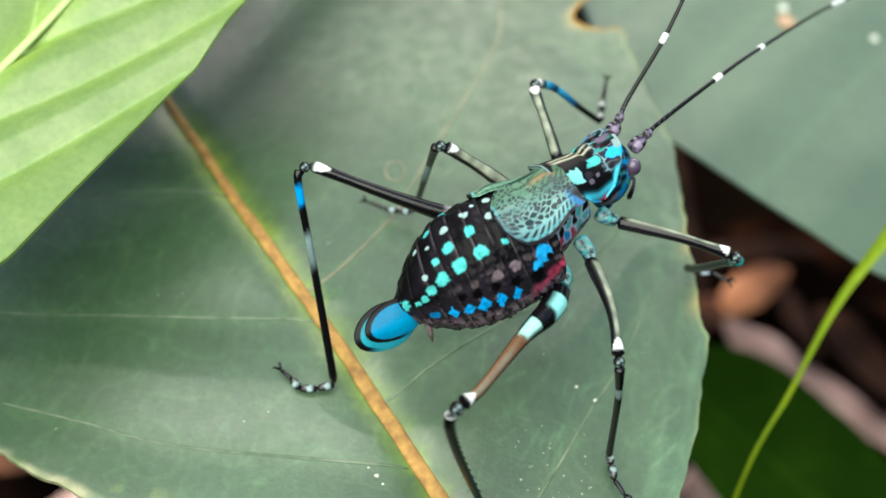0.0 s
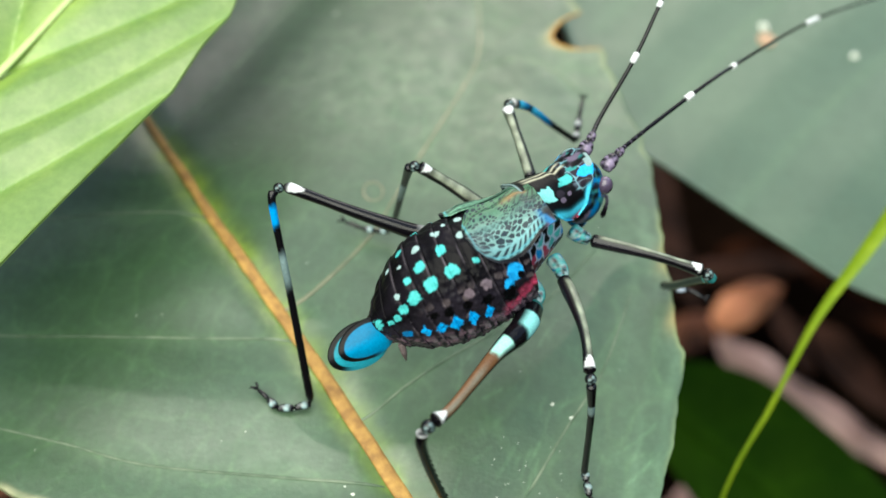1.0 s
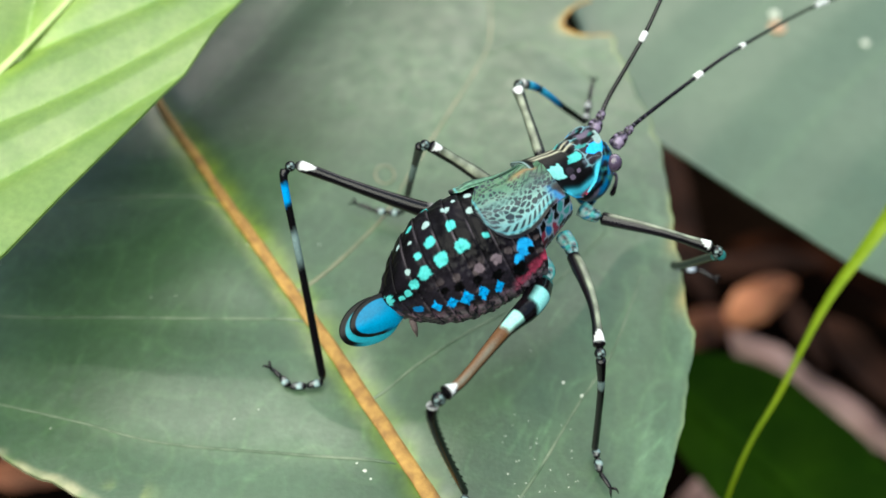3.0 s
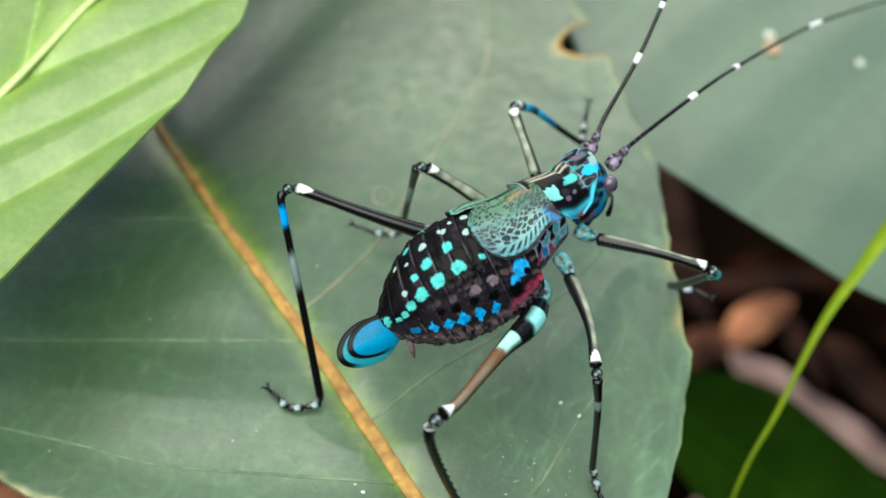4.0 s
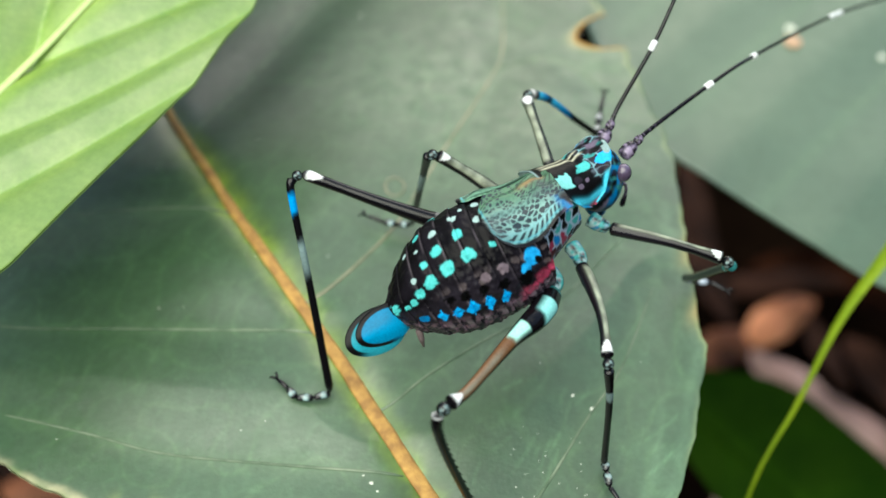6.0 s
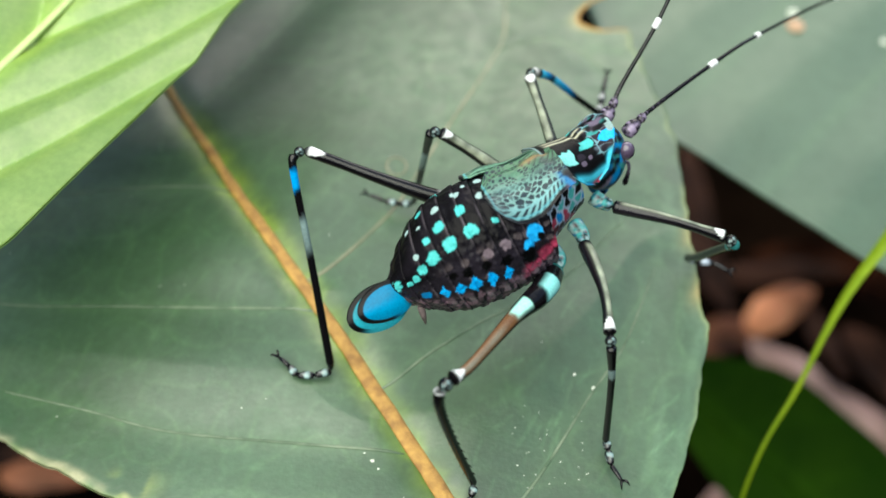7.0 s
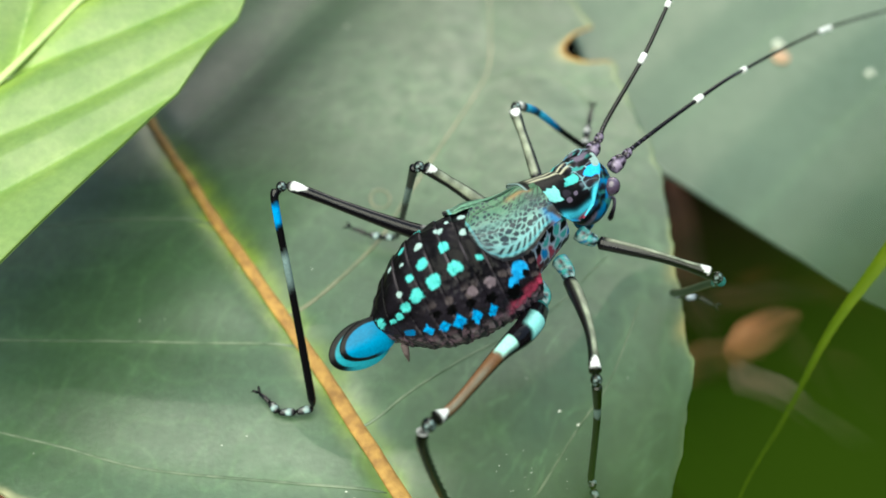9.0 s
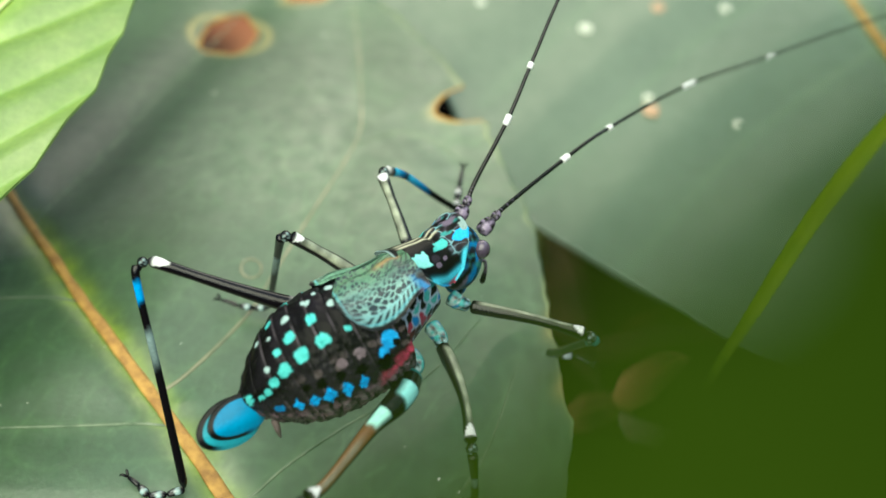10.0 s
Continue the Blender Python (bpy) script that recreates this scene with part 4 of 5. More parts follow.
    hind = (1 - ramp(U, 0.012, 0.03))[..., None]
    col = col * (1 - hind) + hind * PALE * 0.55
    # the bright lower border, and mottled skin below it
    low = 84 + 12 * ramp(x, 1.0, 3.0) - 4 * ramp(x, 3.0, 4.6)
    band = np.maximum(np.exp(-((deg - low) / 6.5) ** 2), np.exp(-(((U - 0.94)) / 0.055) ** 2) * ramp(deg, 60, 72)) * (deg < low + 12) * ramp(x, 0.7, 1.4)
    band = np.clip(band * 1.3, 0, 1)[..., None]
    below = ramp(deg, low + 5, low + 7)[..., None]
    col = col * (1 - below) + below * mottled(x, PH * 3, 1.6, 4, BLUE * 0.5, TEAL * 0.5, PLUM, ROSE * 0.6, BLACK)
    col = col * (1 - band) + band * (TEAL * 0.75 + BLUE * 0.4)
    vt, f = blade_mesh(P, N, 0.25)
    part("pronotum", vt, f, CHITIN, bug, "black saddle-shaped pronotum with turquoise blotches and border", np.vstack((col.reshape(-1, 3),) * 2))


def build_head(bug):
    c = PRO_O + 6.2 * PRO_F - 0.7 * PRO_U - 0.2 * PRO_L
    fwd = PRO_F * 0.95 - PRO_U * 0.22
    down = PRO_U * 0.96 + PRO_F * 0.2
    paint = lambda d: mottled(d[..., 0] * 5, d[..., 1] * 5 + d[..., 2] * 4, 2.3, 8, BLUE * 0.6, BLACK, TEAL * 0.5, BLACK, PLUM * 1.6, BLUE * 0.3, LILAC * 0.5)
    head = ellipsoid("head", c, (fwd * 1.9, PRO_L * 2.25, down * 3.3), CHITIN, bug, "blue and violet mottled head", paint, 60, 70)
    ellipsoid("mouthparts", c - 3.2 * down + 0.4 * fwd, (fwd * 0.9, PRO_L * 1.1, down * 1.0), CHITIN, head, "", lambda d: mottled(d[..., 0] * 4, d[..., 1] * 4, 1.3, 5, BLUE * 0.4, PLUM, BLACK))
    for sign in (-1, 1):
        e = c + 1.75 * down + 0.75 * fwd + sign * 1.75 * PRO_L
        ellipsoid("eye", e, (fwd * 0.80, PRO_L * 0.74, down * 0.88), EYE, head, "rounded violet-brown eye", lambda d: np.ones((*d.shape[:-1], 3)) * (0.06, 0.042, 0.075) + 0.10 * np.clip(d[..., 2:3], 0, 1) * LILAC)
        o = PRO_O + sign * 1.6 * PRO_L
        tube("palp", [o + 6.8 * PRO_F - 1.0 * PRO_U, o + 7.9 * PRO_F - 1.2 * PRO_U, o + 8.2 * PRO_F - 2.4 * PRO_U, o + 7.8 * PRO_F - 4.0 * PRO_U], (0.2, 0.17, 0.15, 0.3), GLOSS, head, "", n=30, around=10,
             paint=lambda s, q: stops(s, (0, PLUM * 2), (0.5, LILAC * 0.5), (0.8, PLUM), (1, INK)))
    return c, fwd, down


def build_antenna(bug, name, points, bands, label):
    pts = spline(points, 220)
    s = np.linspace(0, 1, 220)
    r = 0.15 * (1 - s) ** 0.8 + 0.085 + 0.13 * np.exp(-s / 0.05)

    def paint(S, PH):
        ring = 0.5 + 0.5 * np.sin(S * 520)
        pale = ramp(np.sin(S * 300 + 2 * np.sin(S * 70)), 0.75, 0.95) * (1 - ramp(S, 0.12, 0.3))
        return INK * (0.7 + 1.2 * ring[..., None]) + pale[..., None] * LILAC * 0.6
    base = tube(name, pts, np.interp(np.linspace(0, 1, 60), s, r), GLOSS, bug, label, n=220, around=10, paint=paint)
    for where, half in bands:
        near = int(np.argmin(np.linalg.norm(pts - np.asarray(where, float), axis=1)))
        gone = np.concatenate(((0,), np.cumsum(np.linalg.norm(np.diff(pts, axis=0), axis=1))))
        k = np.interp(np.linspace(gone[near] - half, gone[near] + half, 12), gone, s)
        c = np.stack([np.interp(k, s, pts[:, j]) for j in range(3)], -1)
        q = np.interp(k, s, r) * 1.75
        tube("white_band", c, tuple(q), GLOSS, base, "white band", n=14, around=10, paint=lambda S, PH: np.ones((*S.shape, 3)) * WHITE)
    tube("scape", pts[:26], (0.56, 0.66, 0.68, 0.58, 0.38), GLOSS, base, "thick lilac antenna base", n=24, around=18, paint=lambda S, PH: mottled(S * 6, PH * 1.6, 2.0, 3, LILAC * 0.8, INK, INK, LILAC * 0.4, INK))
    tube("pedicel", pts[24:44], (0.34, 0.42, 0.38, 0.26), GLOSS, base, "lilac and black second joint of the antenna", n=20, around=14, paint=lambda S, PH: mottled(S * 5, PH * 1.6, 2.2, 5, LILAC * 0.6, INK, INK))


def build_wing_pads(bug):
    n, m = 150, 120
    U, V = np.meshgrid(np.linspace(0, 1, n), np.linspace(0, 1, m), indexing="ij")
    for side in ("left", "right"):
        if side == "right":
            X = 17.0 - 7.8 * U
            top = np.interp(X, (9.2, 9.4, 9.8, 10.6, 12.2, 14.2, 16.3, 17.0), (-6, 2, 9, 20, 32, 40, 44, 46))
            low = np.interp(X, (9.2, 9.55, 10.05, 10.8, 11.8, 13.0, 14.0, 15.2, 16.3, 17.0), (-9, -24, -34, -42, -45, -43.5, -38, -30, -25, -24))
        else:
            X = 16.3 - 7.4 * U
            top = np.interp(U, (0, 0.3, 0.6, 0.9, 1), (40, 34, 30, 33, 42))
            low = np.interp(U, (0, 0.16, 0.33, 0.5, 0.65, 0.8, 0.92, 1), (100, 108, 118, 124, 118, 98, 70, 46))
        deg = top + (low - top) * V
        PH = np.radians(deg)
        fold = 0.09 * np.sin(V * 30 + 3.0 * U) * (1 - 0.7 * V) + 0.06 * rough_noise(U * 9, V * 7, 2.0, 3)
        tent = 0.95 * np.exp(-((deg - 42) / 24) ** 2)
        r = np.maximum(body_radius(X), 4.15) + 0.45 + fold + tent + (-0.15 * np.exp(-((deg - 42) / 24) ** 2) if side == "left" else -0.25 * np.exp(-((deg - 42) / 24) ** 2)) - 0.4 * ramp(X, 15.2, 16.4) - (0.75 * ramp(U, 0.45, 1.0) if side == "left" else 0.0)
        P = body_axis(X) + r[..., None] * (np.sin(PH)[..., None] * LEFT * 0.96 + np.cos(PH)[..., None] * UP)
        N = np.sin(PH)[..., None] * LEFT + np.cos(PH)[..., None] * UP
        edge = np.minimum(1 - V, (1 - U) * 1.4)
        green, pale = np.array((0.065, 0.15, 0.085)), np.array((0.17, 0.31, 0.29))
        if side == "left":
            green = np.array((0.13, 0.28, 0.19))
        mix = ramp(V + 0.3 * U, 0.3, 0.85)[..., None]
        col = green * (1 - mix) + pale * mix
        hem = (ramp(V, 0.70, 0.80) * (side == "right"))[..., None]
        col = col * (1 - hem) + hem * np.array((0.15, 0.32, 0.33))
        # pale veins fanning back from the shoulder, with dark cells between them
        fan = np.arctan2(1.15 * V + 0.03, U + 0.12) + 0.02 * rough_noise(U * 8, V * 8, 1.2, 5)
        rad = np.hypot(V * 1.05, U + 0.05)
        f1, f2, tag = cells(fan * 5.0, rad * 5.0, 0.40, 3)
        g1, g2, gtag = cells(fan * 6.0, rad * 6.5, 0.40, 6)
        blots = ramp(f2 - f1 + 0.25 * rough_noise(U * 30, V * 30, 2.0, 4), 0.15, 0.27) * ramp(tag, 0.06, 0.16)
        small = ramp(g2 - g1 + 0.25 * rough_noise(U * 30, V * 30, 2.0, 8), 0.22, 0.42) * ramp(gtag, 0.2, 0.32)
        lower = ramp(V, 0.34, 0.56)
        dashes = ramp(np.sin(fan * 105 + 0.6 * rough_noise(U * 9, V * 2, 2.0, 11)), -0.15, 0.3) * ramp(V, 0.80, 0.83)
        blots = blots * (1 - ramp(V, 0.77, 0.80)) + dashes
        dark_cells = small * (1 - lower) * ramp(rad, 0.25, 0.5) + blots * lower
        ink = np.clip(dark_cells * (1 - ramp(V, 0.93, 0.955)), 0, 1)[..., None] * (0.95 if side == "right" else 0.4)
        col = col * (1 - ink) + ink * np.array((0.012, 0.018, 0.028))
        streak = ((0.7 * ramp(np.sin(V * 34 + 4 * U), 0.45, 0.8)) if side == "left" else (0.8 * ramp(np.sin(fan * 44), 0.2, 0.7) * (1 - ramp(rad, 0.3, 0.55))))[..., None]
        col = col * (1 - streak) + streak * BLACK * 2
        tan = (np.exp(-((V - 0.20) / 0.05) ** 2) * ramp(U, 0.05, 0.12) * (1 - ramp(U, 0.25, 0.5)))[..., None] * 0.8
        col = col * (1 - tan) + tan * np.array((0.36, 0.22, 0.10))
        rim = (1 - ramp(edge, 0.045, 0.065))[..., None]
        col = col * (1 - rim) + rim * INK
        hem_line = (np.exp(-((edge - 0.085) / 0.014) ** 2) * 0.8)[..., None]
        col = col * (1 - hem_line) + hem_line * np.array((0.10, 0.36, 0.42))
        front = ((1 - ramp(U, 0.05, 0.2)) * ramp(V, 0.5, 0.75))[..., None]
        col = col * (1 - front) + front * mottled(U * 9, V * 6, 2.6, 3, BLUE * 0.5, INK, INK, LILAC * 0.3, INK)
        dusky = (np.exp(-(((U - 0.16) / 0.14) ** 2 + ((V - 0.42) / 0.2) ** 2)) + 0.8 * ramp(U, 0.72, 0.92) * ramp(V, 0.25, 0.5))[..., None] * 0.6
        col = col * (1 - np.clip(dusky, 0, 0.75)) + np.clip(dusky, 0, 0.75) * np.array((0.035, 0.04, 0.05))
        vt, f = blade_mesh(P, N, 0.2)
        part("wing_pad", vt, f, WING, bug, "short mottled green wing pad", np.vstack((col.reshape(-1, 3),) * 2))


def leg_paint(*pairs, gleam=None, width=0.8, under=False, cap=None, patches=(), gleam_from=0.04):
    """Colours along a leg piece, with a pale stripe and gleam painted along its top."""
    def paint(S, PH):
        wave = 0.02 * rough_noise(S * 40, np.cos(PH) * 2 + np.sin(PH), 1.3, 5)
        col = stops(S + wave, *pairs)
        for lo, hi, mid, half, tint in patches:
            w = ramp(S + wave, lo - 0.012, lo + 0.012) * (1 - ramp(S + wave, hi - 0.012, hi + 0.012)) * ramp(np.cos(PH - mid), np.cos(half) - 0.12, np.cos(half) + 0.12)
            col = col * (1 - w[..., None]) + w[..., None] * tint
        if under:
            w = ramp(-np.cos(PH - 0.25), -0.6, -0.3)[..., None] * ramp(S, 0.3, 0.5)[..., None]
            col = col * (1 - w) + w * INK
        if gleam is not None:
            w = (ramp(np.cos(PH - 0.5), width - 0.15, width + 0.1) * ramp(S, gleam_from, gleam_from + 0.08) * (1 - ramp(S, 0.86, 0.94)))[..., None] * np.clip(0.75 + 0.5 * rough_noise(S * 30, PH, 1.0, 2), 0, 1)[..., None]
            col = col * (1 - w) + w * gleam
        if cap:
            # a pointed white patch before the knee
            u = np.clip((S - cap[0]) / (cap[1] - cap[0]), 0, 1)
            w = (ramp(np.cos(PH - 0.2), 0.97 - 0.7 * u, 1.07 - 0.7 * u) * (S > cap[0]) * (1 - ramp(S, cap[1], cap[1] + 0.02)))[..., None]
            col = col * (1 - w) + w * WHITE
        return col
    return paint


def build_leg(bug, name, label, coxa, femur, tibia, tarsus, fr, tr, femur_paint, tibia_paint, claws=True, spines=0, foot=None):
    leg = tube(name, coxa, (0.78, 0.70, 0.5), GLOSS, bug, label, n=20, around=14, paint=lambda S, P: mottled(S * 5, P * 2, 2.8, 6, TEAL * 0.8, PALE, INK, BLUE * 0.5, INK, ROSE * 0.4, PALE * 0.8))
    tube("femur", femur, fr, GLOSS, leg, n=90, around=18, paint=femur_paint)
    k = np.asarray(femur[-1], float)
    t0 = np.asarray(tibia[0], float)
    ellipsoid("knee", (k + t0) / 2, np.eye(3) * (max(fr[-1], tr[0]) * 0.9), GLOSS, leg, "", lambda d: mottled(d[..., 0] * 3, d[..., 1] * 3 + d[..., 2] * 2, 1.6, 4, INK, INK, PALE * 0.6, BLACK, INK), 16, 18)
    tube("tibia", tibia, tr, GLOSS, leg, n=90, around=14, paint=tibia_paint)
    if spines:
        c = spline(tibia, 40)
        vs, fs = [], []
        for i in range(6, 38, 2):
            for sg in (-1, 1):
                o = len(vs)
                w = np.array((0.10, 0.06, 0)) * 0.6
                p = c[i] + np.array((sg * tr[1] * 0.8, 0.1, 0))
                vs += [p - w, p + w, p + (0, 0, 0.12), p + (sg * 0.28, -0.08, -0.25)]
                fs += [(o, o + 1, o + 3), (o + 1, o + 2, o + 3), (o + 2, o, o + 3)]
        tagged(part("spines", vs, fs, GLOSS, leg, colours=np.ones((len(vs), 3)) * INK), kind="stuff")
    pts = np.asarray(tarsus, float)
    seg = len(pts) - 1
    for i in range(seg):
        a, b = pts[i], pts[i + 1]
        last = i == seg - 1
        pad = PALE * 1.1 if foot is None else foot

        def paint(S, P, last=last, pad=pad):
            w = (ramp(np.cos(P), -0.1, 0.25) * np.exp(-((S - 0.5) / 0.24) ** 4) * (0.0 if last else 1.0))[..., None]
            tint = mottled(S * 4, P * 1.5, 2.2, 2, pad * 0.8, INK, WHITE * 0.45, TEAL * 0.5, INK)
            if pad[0] > 1:
                tint = 0.4 * tint + 0.6 * (0.5 * pad + 0.3 * BLUE)
            return INK * (1 - w) + tint * w
        tube("tarsus_segment", [a, 0.5 * (a + b) + (0, 0, 0.08), b], (0.24, 0.22, 0.17) if last else (0.28, 0.40, 0.36, 0.26), GLOSS, leg, n=20, around=14, paint=paint, flat=0.8)
    if claws:
        d = pts[-1] - pts[-2]
        d = d / np.linalg.norm(d)
        sd = np.cross(d, (0, 0, 1))
        sd = sd / (np.linalg.norm(sd) + 1e-9)
        for sign in (-1, 1):
            tube("claw", [pts[-1], pts[-1] + 0.4 * d + sign * 0.28 * sd + (0, 0, 0.25), pts[-1] + 0.75 * d + sign * 0.42 * sd - (0, 0, 0.15)], (0.14, 0.12, 0.03), GLOSS, leg, n=12, around=8, paint=lambda S, P: np.ones((*S.shape, 3)) * INK)


def build_katydid():
    bug = thing("katydid", "black and turquoise spotted young katydid standing on the broad leaf", "insect")
    build_abdomen(bug)
    build_tail(bug)
    build_thorax(bug)
    build_pronotum(bug)
    build_wing_pads(bug)
    build_head(bug)
    build_antenna(bug, "antenna", [(16.3, -2.6, 16.4), (17.6, -1.4, 17.0), (19.0, 0.0, 17.3), (24.6, 5.0, 17.9), (29.6, 10.2, 17.0), (41.2, 25.2, 10.0), (53.0, 36.0, 5.0), (70.0, 47.0, 2.0), (86.0, 53.0, 1.0)],
                  (((24.6, 5.0, 17.9), 0.55), ((29.6, 10.2, 17.0), 0.35), ((41.2, 25.2, 10.0), 1.6), ((54.0, 37.0, 5.0), 0.5)), "long thin dark antenna with white bands")
    build_antenna(bug, "antenna", [(14.6, -0.9, 16.6), (15.4, 0.3, 17.4), (16.2, 1.6, 18.6), (19.1, 4.7, 22.7), (21.3, 8.0, 26.0), (24.0, 12.5, 29.5), (27.5, 18.0, 33.0), (33.0, 27.0, 37.0)],
                  (((19.1, 4.7, 22.7), 0.55), ((21.3, 8.0, 26.0), 0.35), ((25.0, 14.0, 30.5), 1.0)), "long thin dark antenna with white bands")
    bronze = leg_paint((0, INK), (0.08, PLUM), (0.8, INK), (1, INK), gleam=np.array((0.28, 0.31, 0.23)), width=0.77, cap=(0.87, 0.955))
    shin = leg_paint((0, INK), (0.3, INK), (0.34, PALE * 0.5), (0.42, PALE * 0.4), (0.46, INK), (1, INK))
    # hind legs
    # the cream-white band on this black thigh is a painted gleam
    build_leg(bug, "hind_leg", "long black hind leg bent at a high knee", [(8.2, -8.6, 11.6), (7.0, -8.4, 11.4), (5.6, -8.0, 12.0)], [(5.6, -8.0, 12.0), (2.0, -7.9, 13.2), (-4.0, -7.2, 15.4), (-11.2, -5.9, 18.0)],
              [(-12.0, -6.4, 18.0), (-12.1, -7.4, 16.8), (-11.0, -11.2, 9.5), (-9.7, -16.1, 0.6)], [(-9.7, -16.1, 0.3), (-11.2, -16.5, 0.25), (-12.8, -16.5, 0.2), (-13.6, -15.6, 0.5), (-14.6, -14.7, 0.6)],
              (1.05, 1.15, 0.95, 0.7, 0.55, 0.45, 0.52), (0.46, 0.36, 0.32, 0.34, 0.38),
              leg_paint((0, INK), (0.28, INK), (0.33, CREAM), (0.42, WHITE * 0.8), (0.47, INK), (1, INK), cap=(0.925, 0.972)),
              leg_paint((0, INK), (0.28, INK), (0.32, BLUE), (0.40, BLUE), (0.43, INK), (0.50, INK), (0.54, PALE * 0.6), (0.61, PALE * 0.4), (0.65, INK), (1, INK)), spines=0)
    build_leg(bug, "hind_leg", "long hind leg with white-blue bands on a bronze thigh", [(9.6, -11.6, 11.8), (10.3, -12.6, 11.4), (9.9, -13.8, 11.4)], [(9.9, -13.8, 11.4), (8.7, -17.0, 12.4), (6.4, -19.9, 12.7), (2.9, -25.4, 13.5), (1.5, -27.0, 14.0)],
              [(0.6, -27.7, 13.6), (0.5, -28.0, 12.0), (1.3, -27.9, 7.5), (3.1, -26.9, -1.2)], [(3.1, -26.8, -1.6), (2.8, -27.7, -1.8), (2.6, -29.0, -2.0), (2.9, -30.2, -2.2)],
              (0.9, 1.12, 0.98, 0.66, 0.48, 0.45, 0.66), (0.52, 0.42, 0.38, 0.36, 0.34),
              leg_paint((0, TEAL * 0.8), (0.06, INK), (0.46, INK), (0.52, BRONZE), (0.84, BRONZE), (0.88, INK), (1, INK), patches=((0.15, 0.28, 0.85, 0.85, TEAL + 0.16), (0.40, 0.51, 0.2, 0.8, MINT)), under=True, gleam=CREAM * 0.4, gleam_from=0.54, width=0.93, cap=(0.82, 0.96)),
              leg_paint((0, INK), (0.03, WHITE * 0.6), (0.05, INK), (1, INK)), spines=1)
    # middle legs
    build_leg(bug, "middle_leg", "slender dark middle leg with a pale stripe and painted gleam on the thigh", [(11.6, -9.2, 12.4), (12.3, -10.4, 12.2), (12.5, -11.4, 12.0)], [(12.5, -11.4, 12.0), (13.2, -14.5, 12.6), (13.8, -17.6, 12.5), (14.0, -21.3, 12.1)],
              [(14.1, -22.0, 11.5), (14.4, -22.2, 7.0), (14.5, -22.3, -1.6)], [(14.6, -21.9, -2.0), (14.7, -22.8, -2.2), (14.9, -24.2, -2.4), (15.7, -25.6, -2.6)],
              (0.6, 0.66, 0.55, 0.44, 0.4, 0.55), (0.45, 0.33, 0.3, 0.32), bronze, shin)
    build_leg(bug, "middle_leg", "slender dark middle leg with a pale stripe and painted gleam on the thigh", [(8.6, -6.0, 12.4), (7.4, -4.8, 12.4), (6.0, -3.6, 12.6)], [(6.0, -3.6, 12.6), (3.4, -2.7, 14.2), (0.2, -2.5, 16.8)],
              [(-0.6, -2.3, 16.6), (-1.2, -1.0, 13.0), (-2.6, 2.2, 4.0), (-3.1, 3.2, 2.0)], [(-3.1, 3.2, 1.9), (-4.4, 3.3, 1.8), (-5.8, 3.6, 1.9), (-7.5, 4.3, 2.1)],
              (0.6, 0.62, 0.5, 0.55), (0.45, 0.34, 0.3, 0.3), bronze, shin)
    # front legs
    build_leg(bug, "front_leg", "front leg reaching over the margin of the leaf", [(13.4, -6.2, 12.6), (14.2, -6.6, 12.2), (15.2, -7.0, 12.0)], [(15.2, -7.0, 12.0), (20.2, -8.7, 12.0), (24.8, -9.8, 11.0)],
              [(25.7, -10.0, 10.3), (25.2, -8.0, 7.6), (24.2, -4.2, 2.2), (23.7, -1.9, -0.6)], [(23.7, -1.7, -0.9), (24.6, -2.1, -1.0), (26.2, -2.0, -1.2), (27.6, -2.9, -1.4)],
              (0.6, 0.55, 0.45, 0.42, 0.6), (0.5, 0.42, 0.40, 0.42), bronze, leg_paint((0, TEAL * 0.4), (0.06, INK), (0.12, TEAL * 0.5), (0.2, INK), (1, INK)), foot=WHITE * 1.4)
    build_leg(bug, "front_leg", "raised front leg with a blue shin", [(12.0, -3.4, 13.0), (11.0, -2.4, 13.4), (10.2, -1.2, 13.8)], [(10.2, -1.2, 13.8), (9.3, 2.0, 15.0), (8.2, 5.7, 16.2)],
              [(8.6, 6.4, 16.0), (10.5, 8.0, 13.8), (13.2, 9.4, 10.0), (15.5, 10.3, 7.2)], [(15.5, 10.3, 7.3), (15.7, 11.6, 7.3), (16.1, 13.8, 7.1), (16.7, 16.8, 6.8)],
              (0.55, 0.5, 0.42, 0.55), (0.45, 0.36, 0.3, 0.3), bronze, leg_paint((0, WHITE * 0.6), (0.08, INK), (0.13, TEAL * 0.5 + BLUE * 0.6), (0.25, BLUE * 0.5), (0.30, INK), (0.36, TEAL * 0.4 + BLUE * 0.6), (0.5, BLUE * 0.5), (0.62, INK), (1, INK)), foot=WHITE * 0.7)


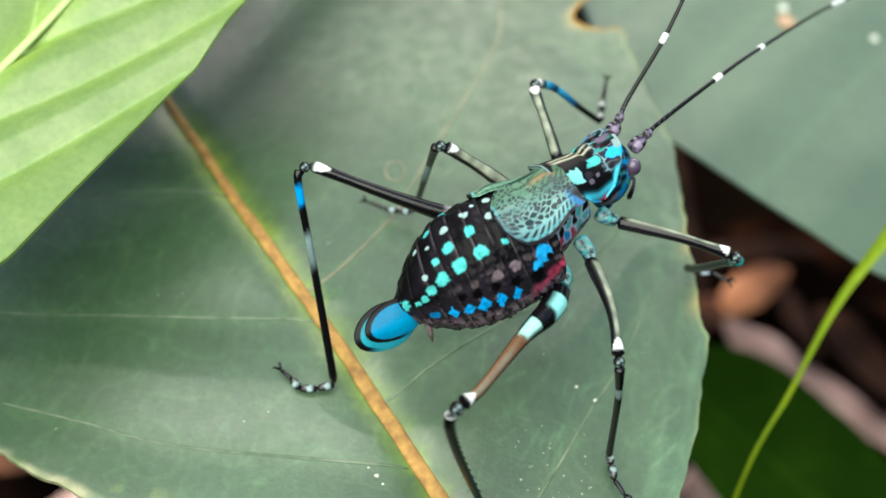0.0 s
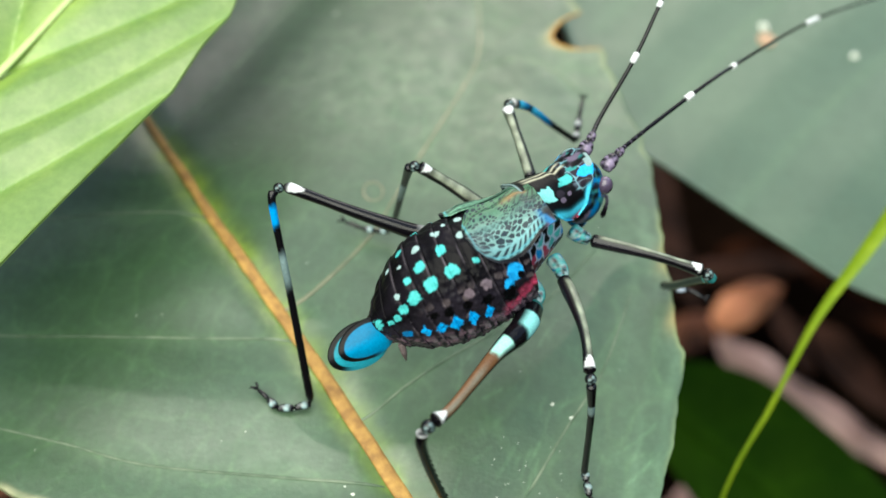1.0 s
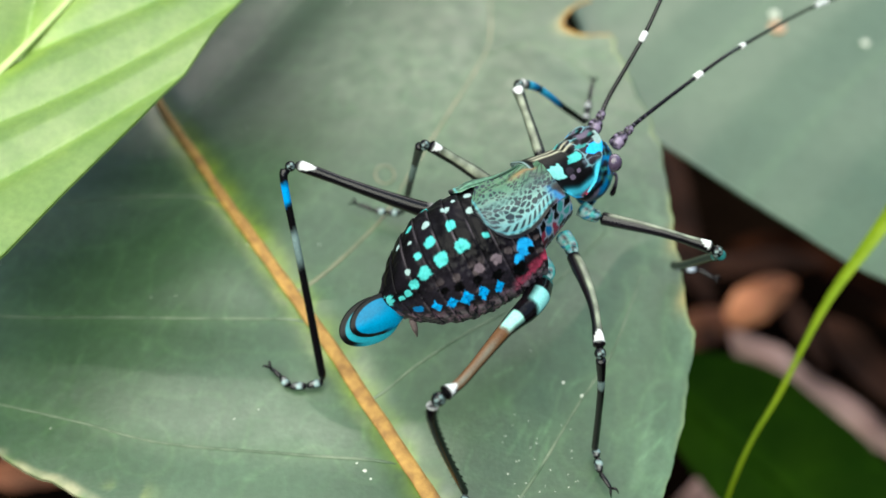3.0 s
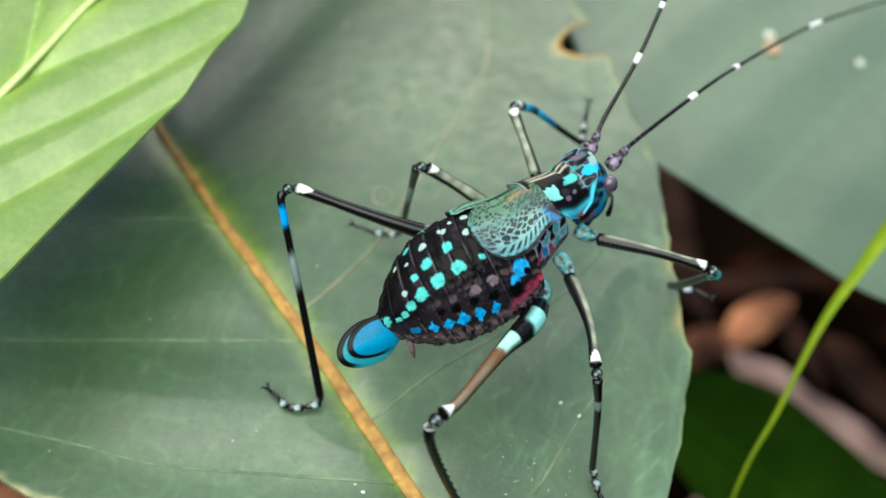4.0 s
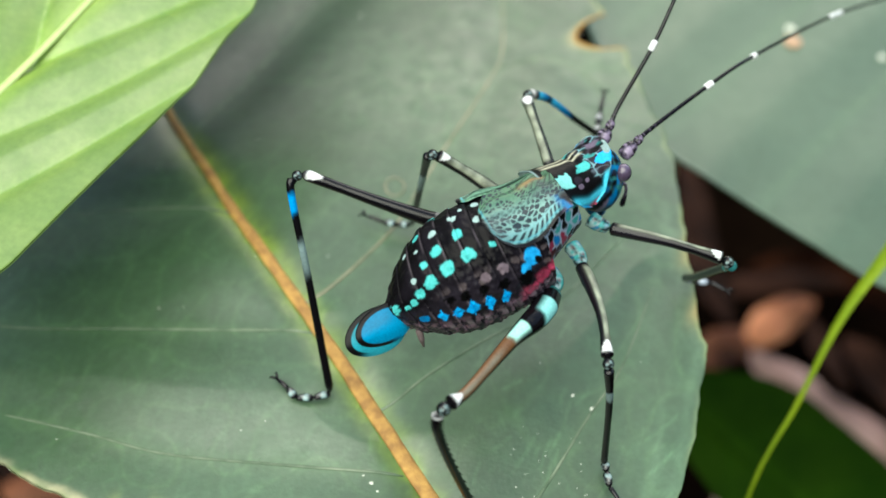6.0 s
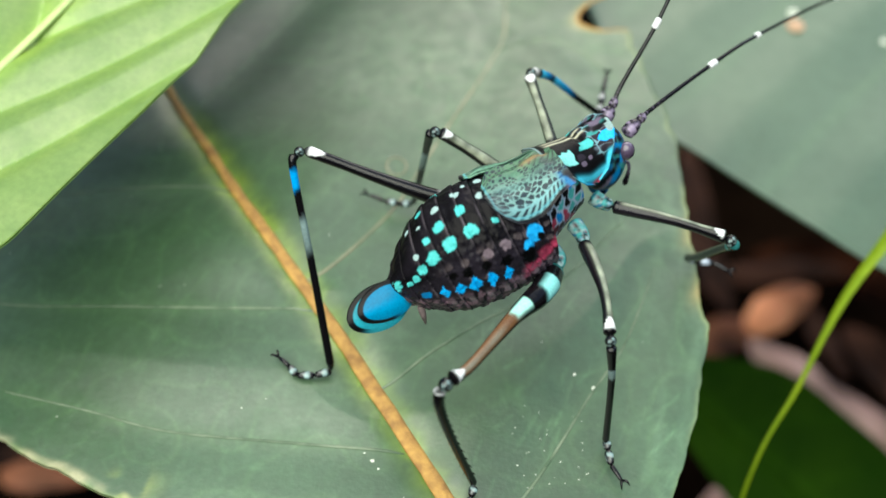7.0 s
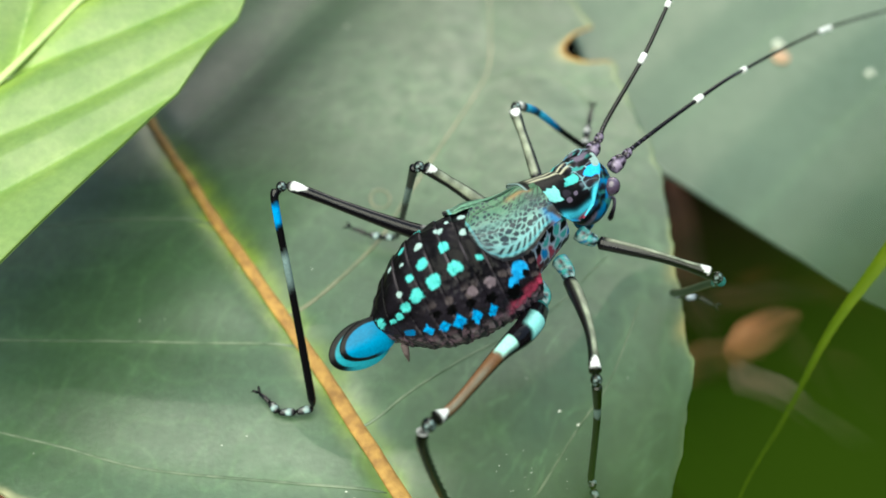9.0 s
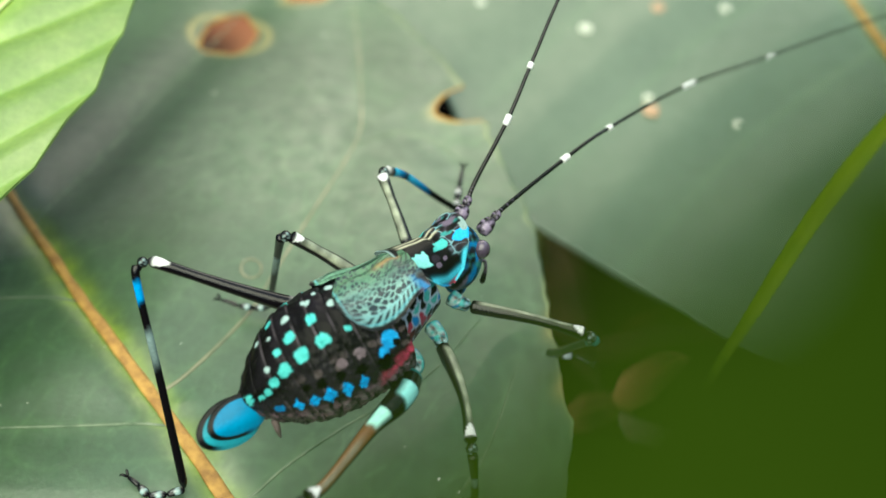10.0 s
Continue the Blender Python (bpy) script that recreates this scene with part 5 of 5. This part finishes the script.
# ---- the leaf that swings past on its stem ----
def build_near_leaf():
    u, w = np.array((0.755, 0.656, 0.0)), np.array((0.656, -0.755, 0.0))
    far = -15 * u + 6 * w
    # teeth added to both margins, so that the out-of-focus edge fades softly
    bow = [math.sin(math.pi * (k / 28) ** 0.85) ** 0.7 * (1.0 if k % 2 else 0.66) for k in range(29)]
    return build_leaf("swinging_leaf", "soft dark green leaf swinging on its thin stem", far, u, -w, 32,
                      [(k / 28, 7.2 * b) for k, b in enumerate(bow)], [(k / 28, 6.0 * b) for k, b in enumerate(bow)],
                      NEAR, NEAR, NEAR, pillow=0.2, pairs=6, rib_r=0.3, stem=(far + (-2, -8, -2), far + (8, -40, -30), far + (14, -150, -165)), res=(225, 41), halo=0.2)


build_ground()
build_backdrop()
build_litter()
build_main_leaf()
build_other_leaves()
build_grass()
build_katydid()
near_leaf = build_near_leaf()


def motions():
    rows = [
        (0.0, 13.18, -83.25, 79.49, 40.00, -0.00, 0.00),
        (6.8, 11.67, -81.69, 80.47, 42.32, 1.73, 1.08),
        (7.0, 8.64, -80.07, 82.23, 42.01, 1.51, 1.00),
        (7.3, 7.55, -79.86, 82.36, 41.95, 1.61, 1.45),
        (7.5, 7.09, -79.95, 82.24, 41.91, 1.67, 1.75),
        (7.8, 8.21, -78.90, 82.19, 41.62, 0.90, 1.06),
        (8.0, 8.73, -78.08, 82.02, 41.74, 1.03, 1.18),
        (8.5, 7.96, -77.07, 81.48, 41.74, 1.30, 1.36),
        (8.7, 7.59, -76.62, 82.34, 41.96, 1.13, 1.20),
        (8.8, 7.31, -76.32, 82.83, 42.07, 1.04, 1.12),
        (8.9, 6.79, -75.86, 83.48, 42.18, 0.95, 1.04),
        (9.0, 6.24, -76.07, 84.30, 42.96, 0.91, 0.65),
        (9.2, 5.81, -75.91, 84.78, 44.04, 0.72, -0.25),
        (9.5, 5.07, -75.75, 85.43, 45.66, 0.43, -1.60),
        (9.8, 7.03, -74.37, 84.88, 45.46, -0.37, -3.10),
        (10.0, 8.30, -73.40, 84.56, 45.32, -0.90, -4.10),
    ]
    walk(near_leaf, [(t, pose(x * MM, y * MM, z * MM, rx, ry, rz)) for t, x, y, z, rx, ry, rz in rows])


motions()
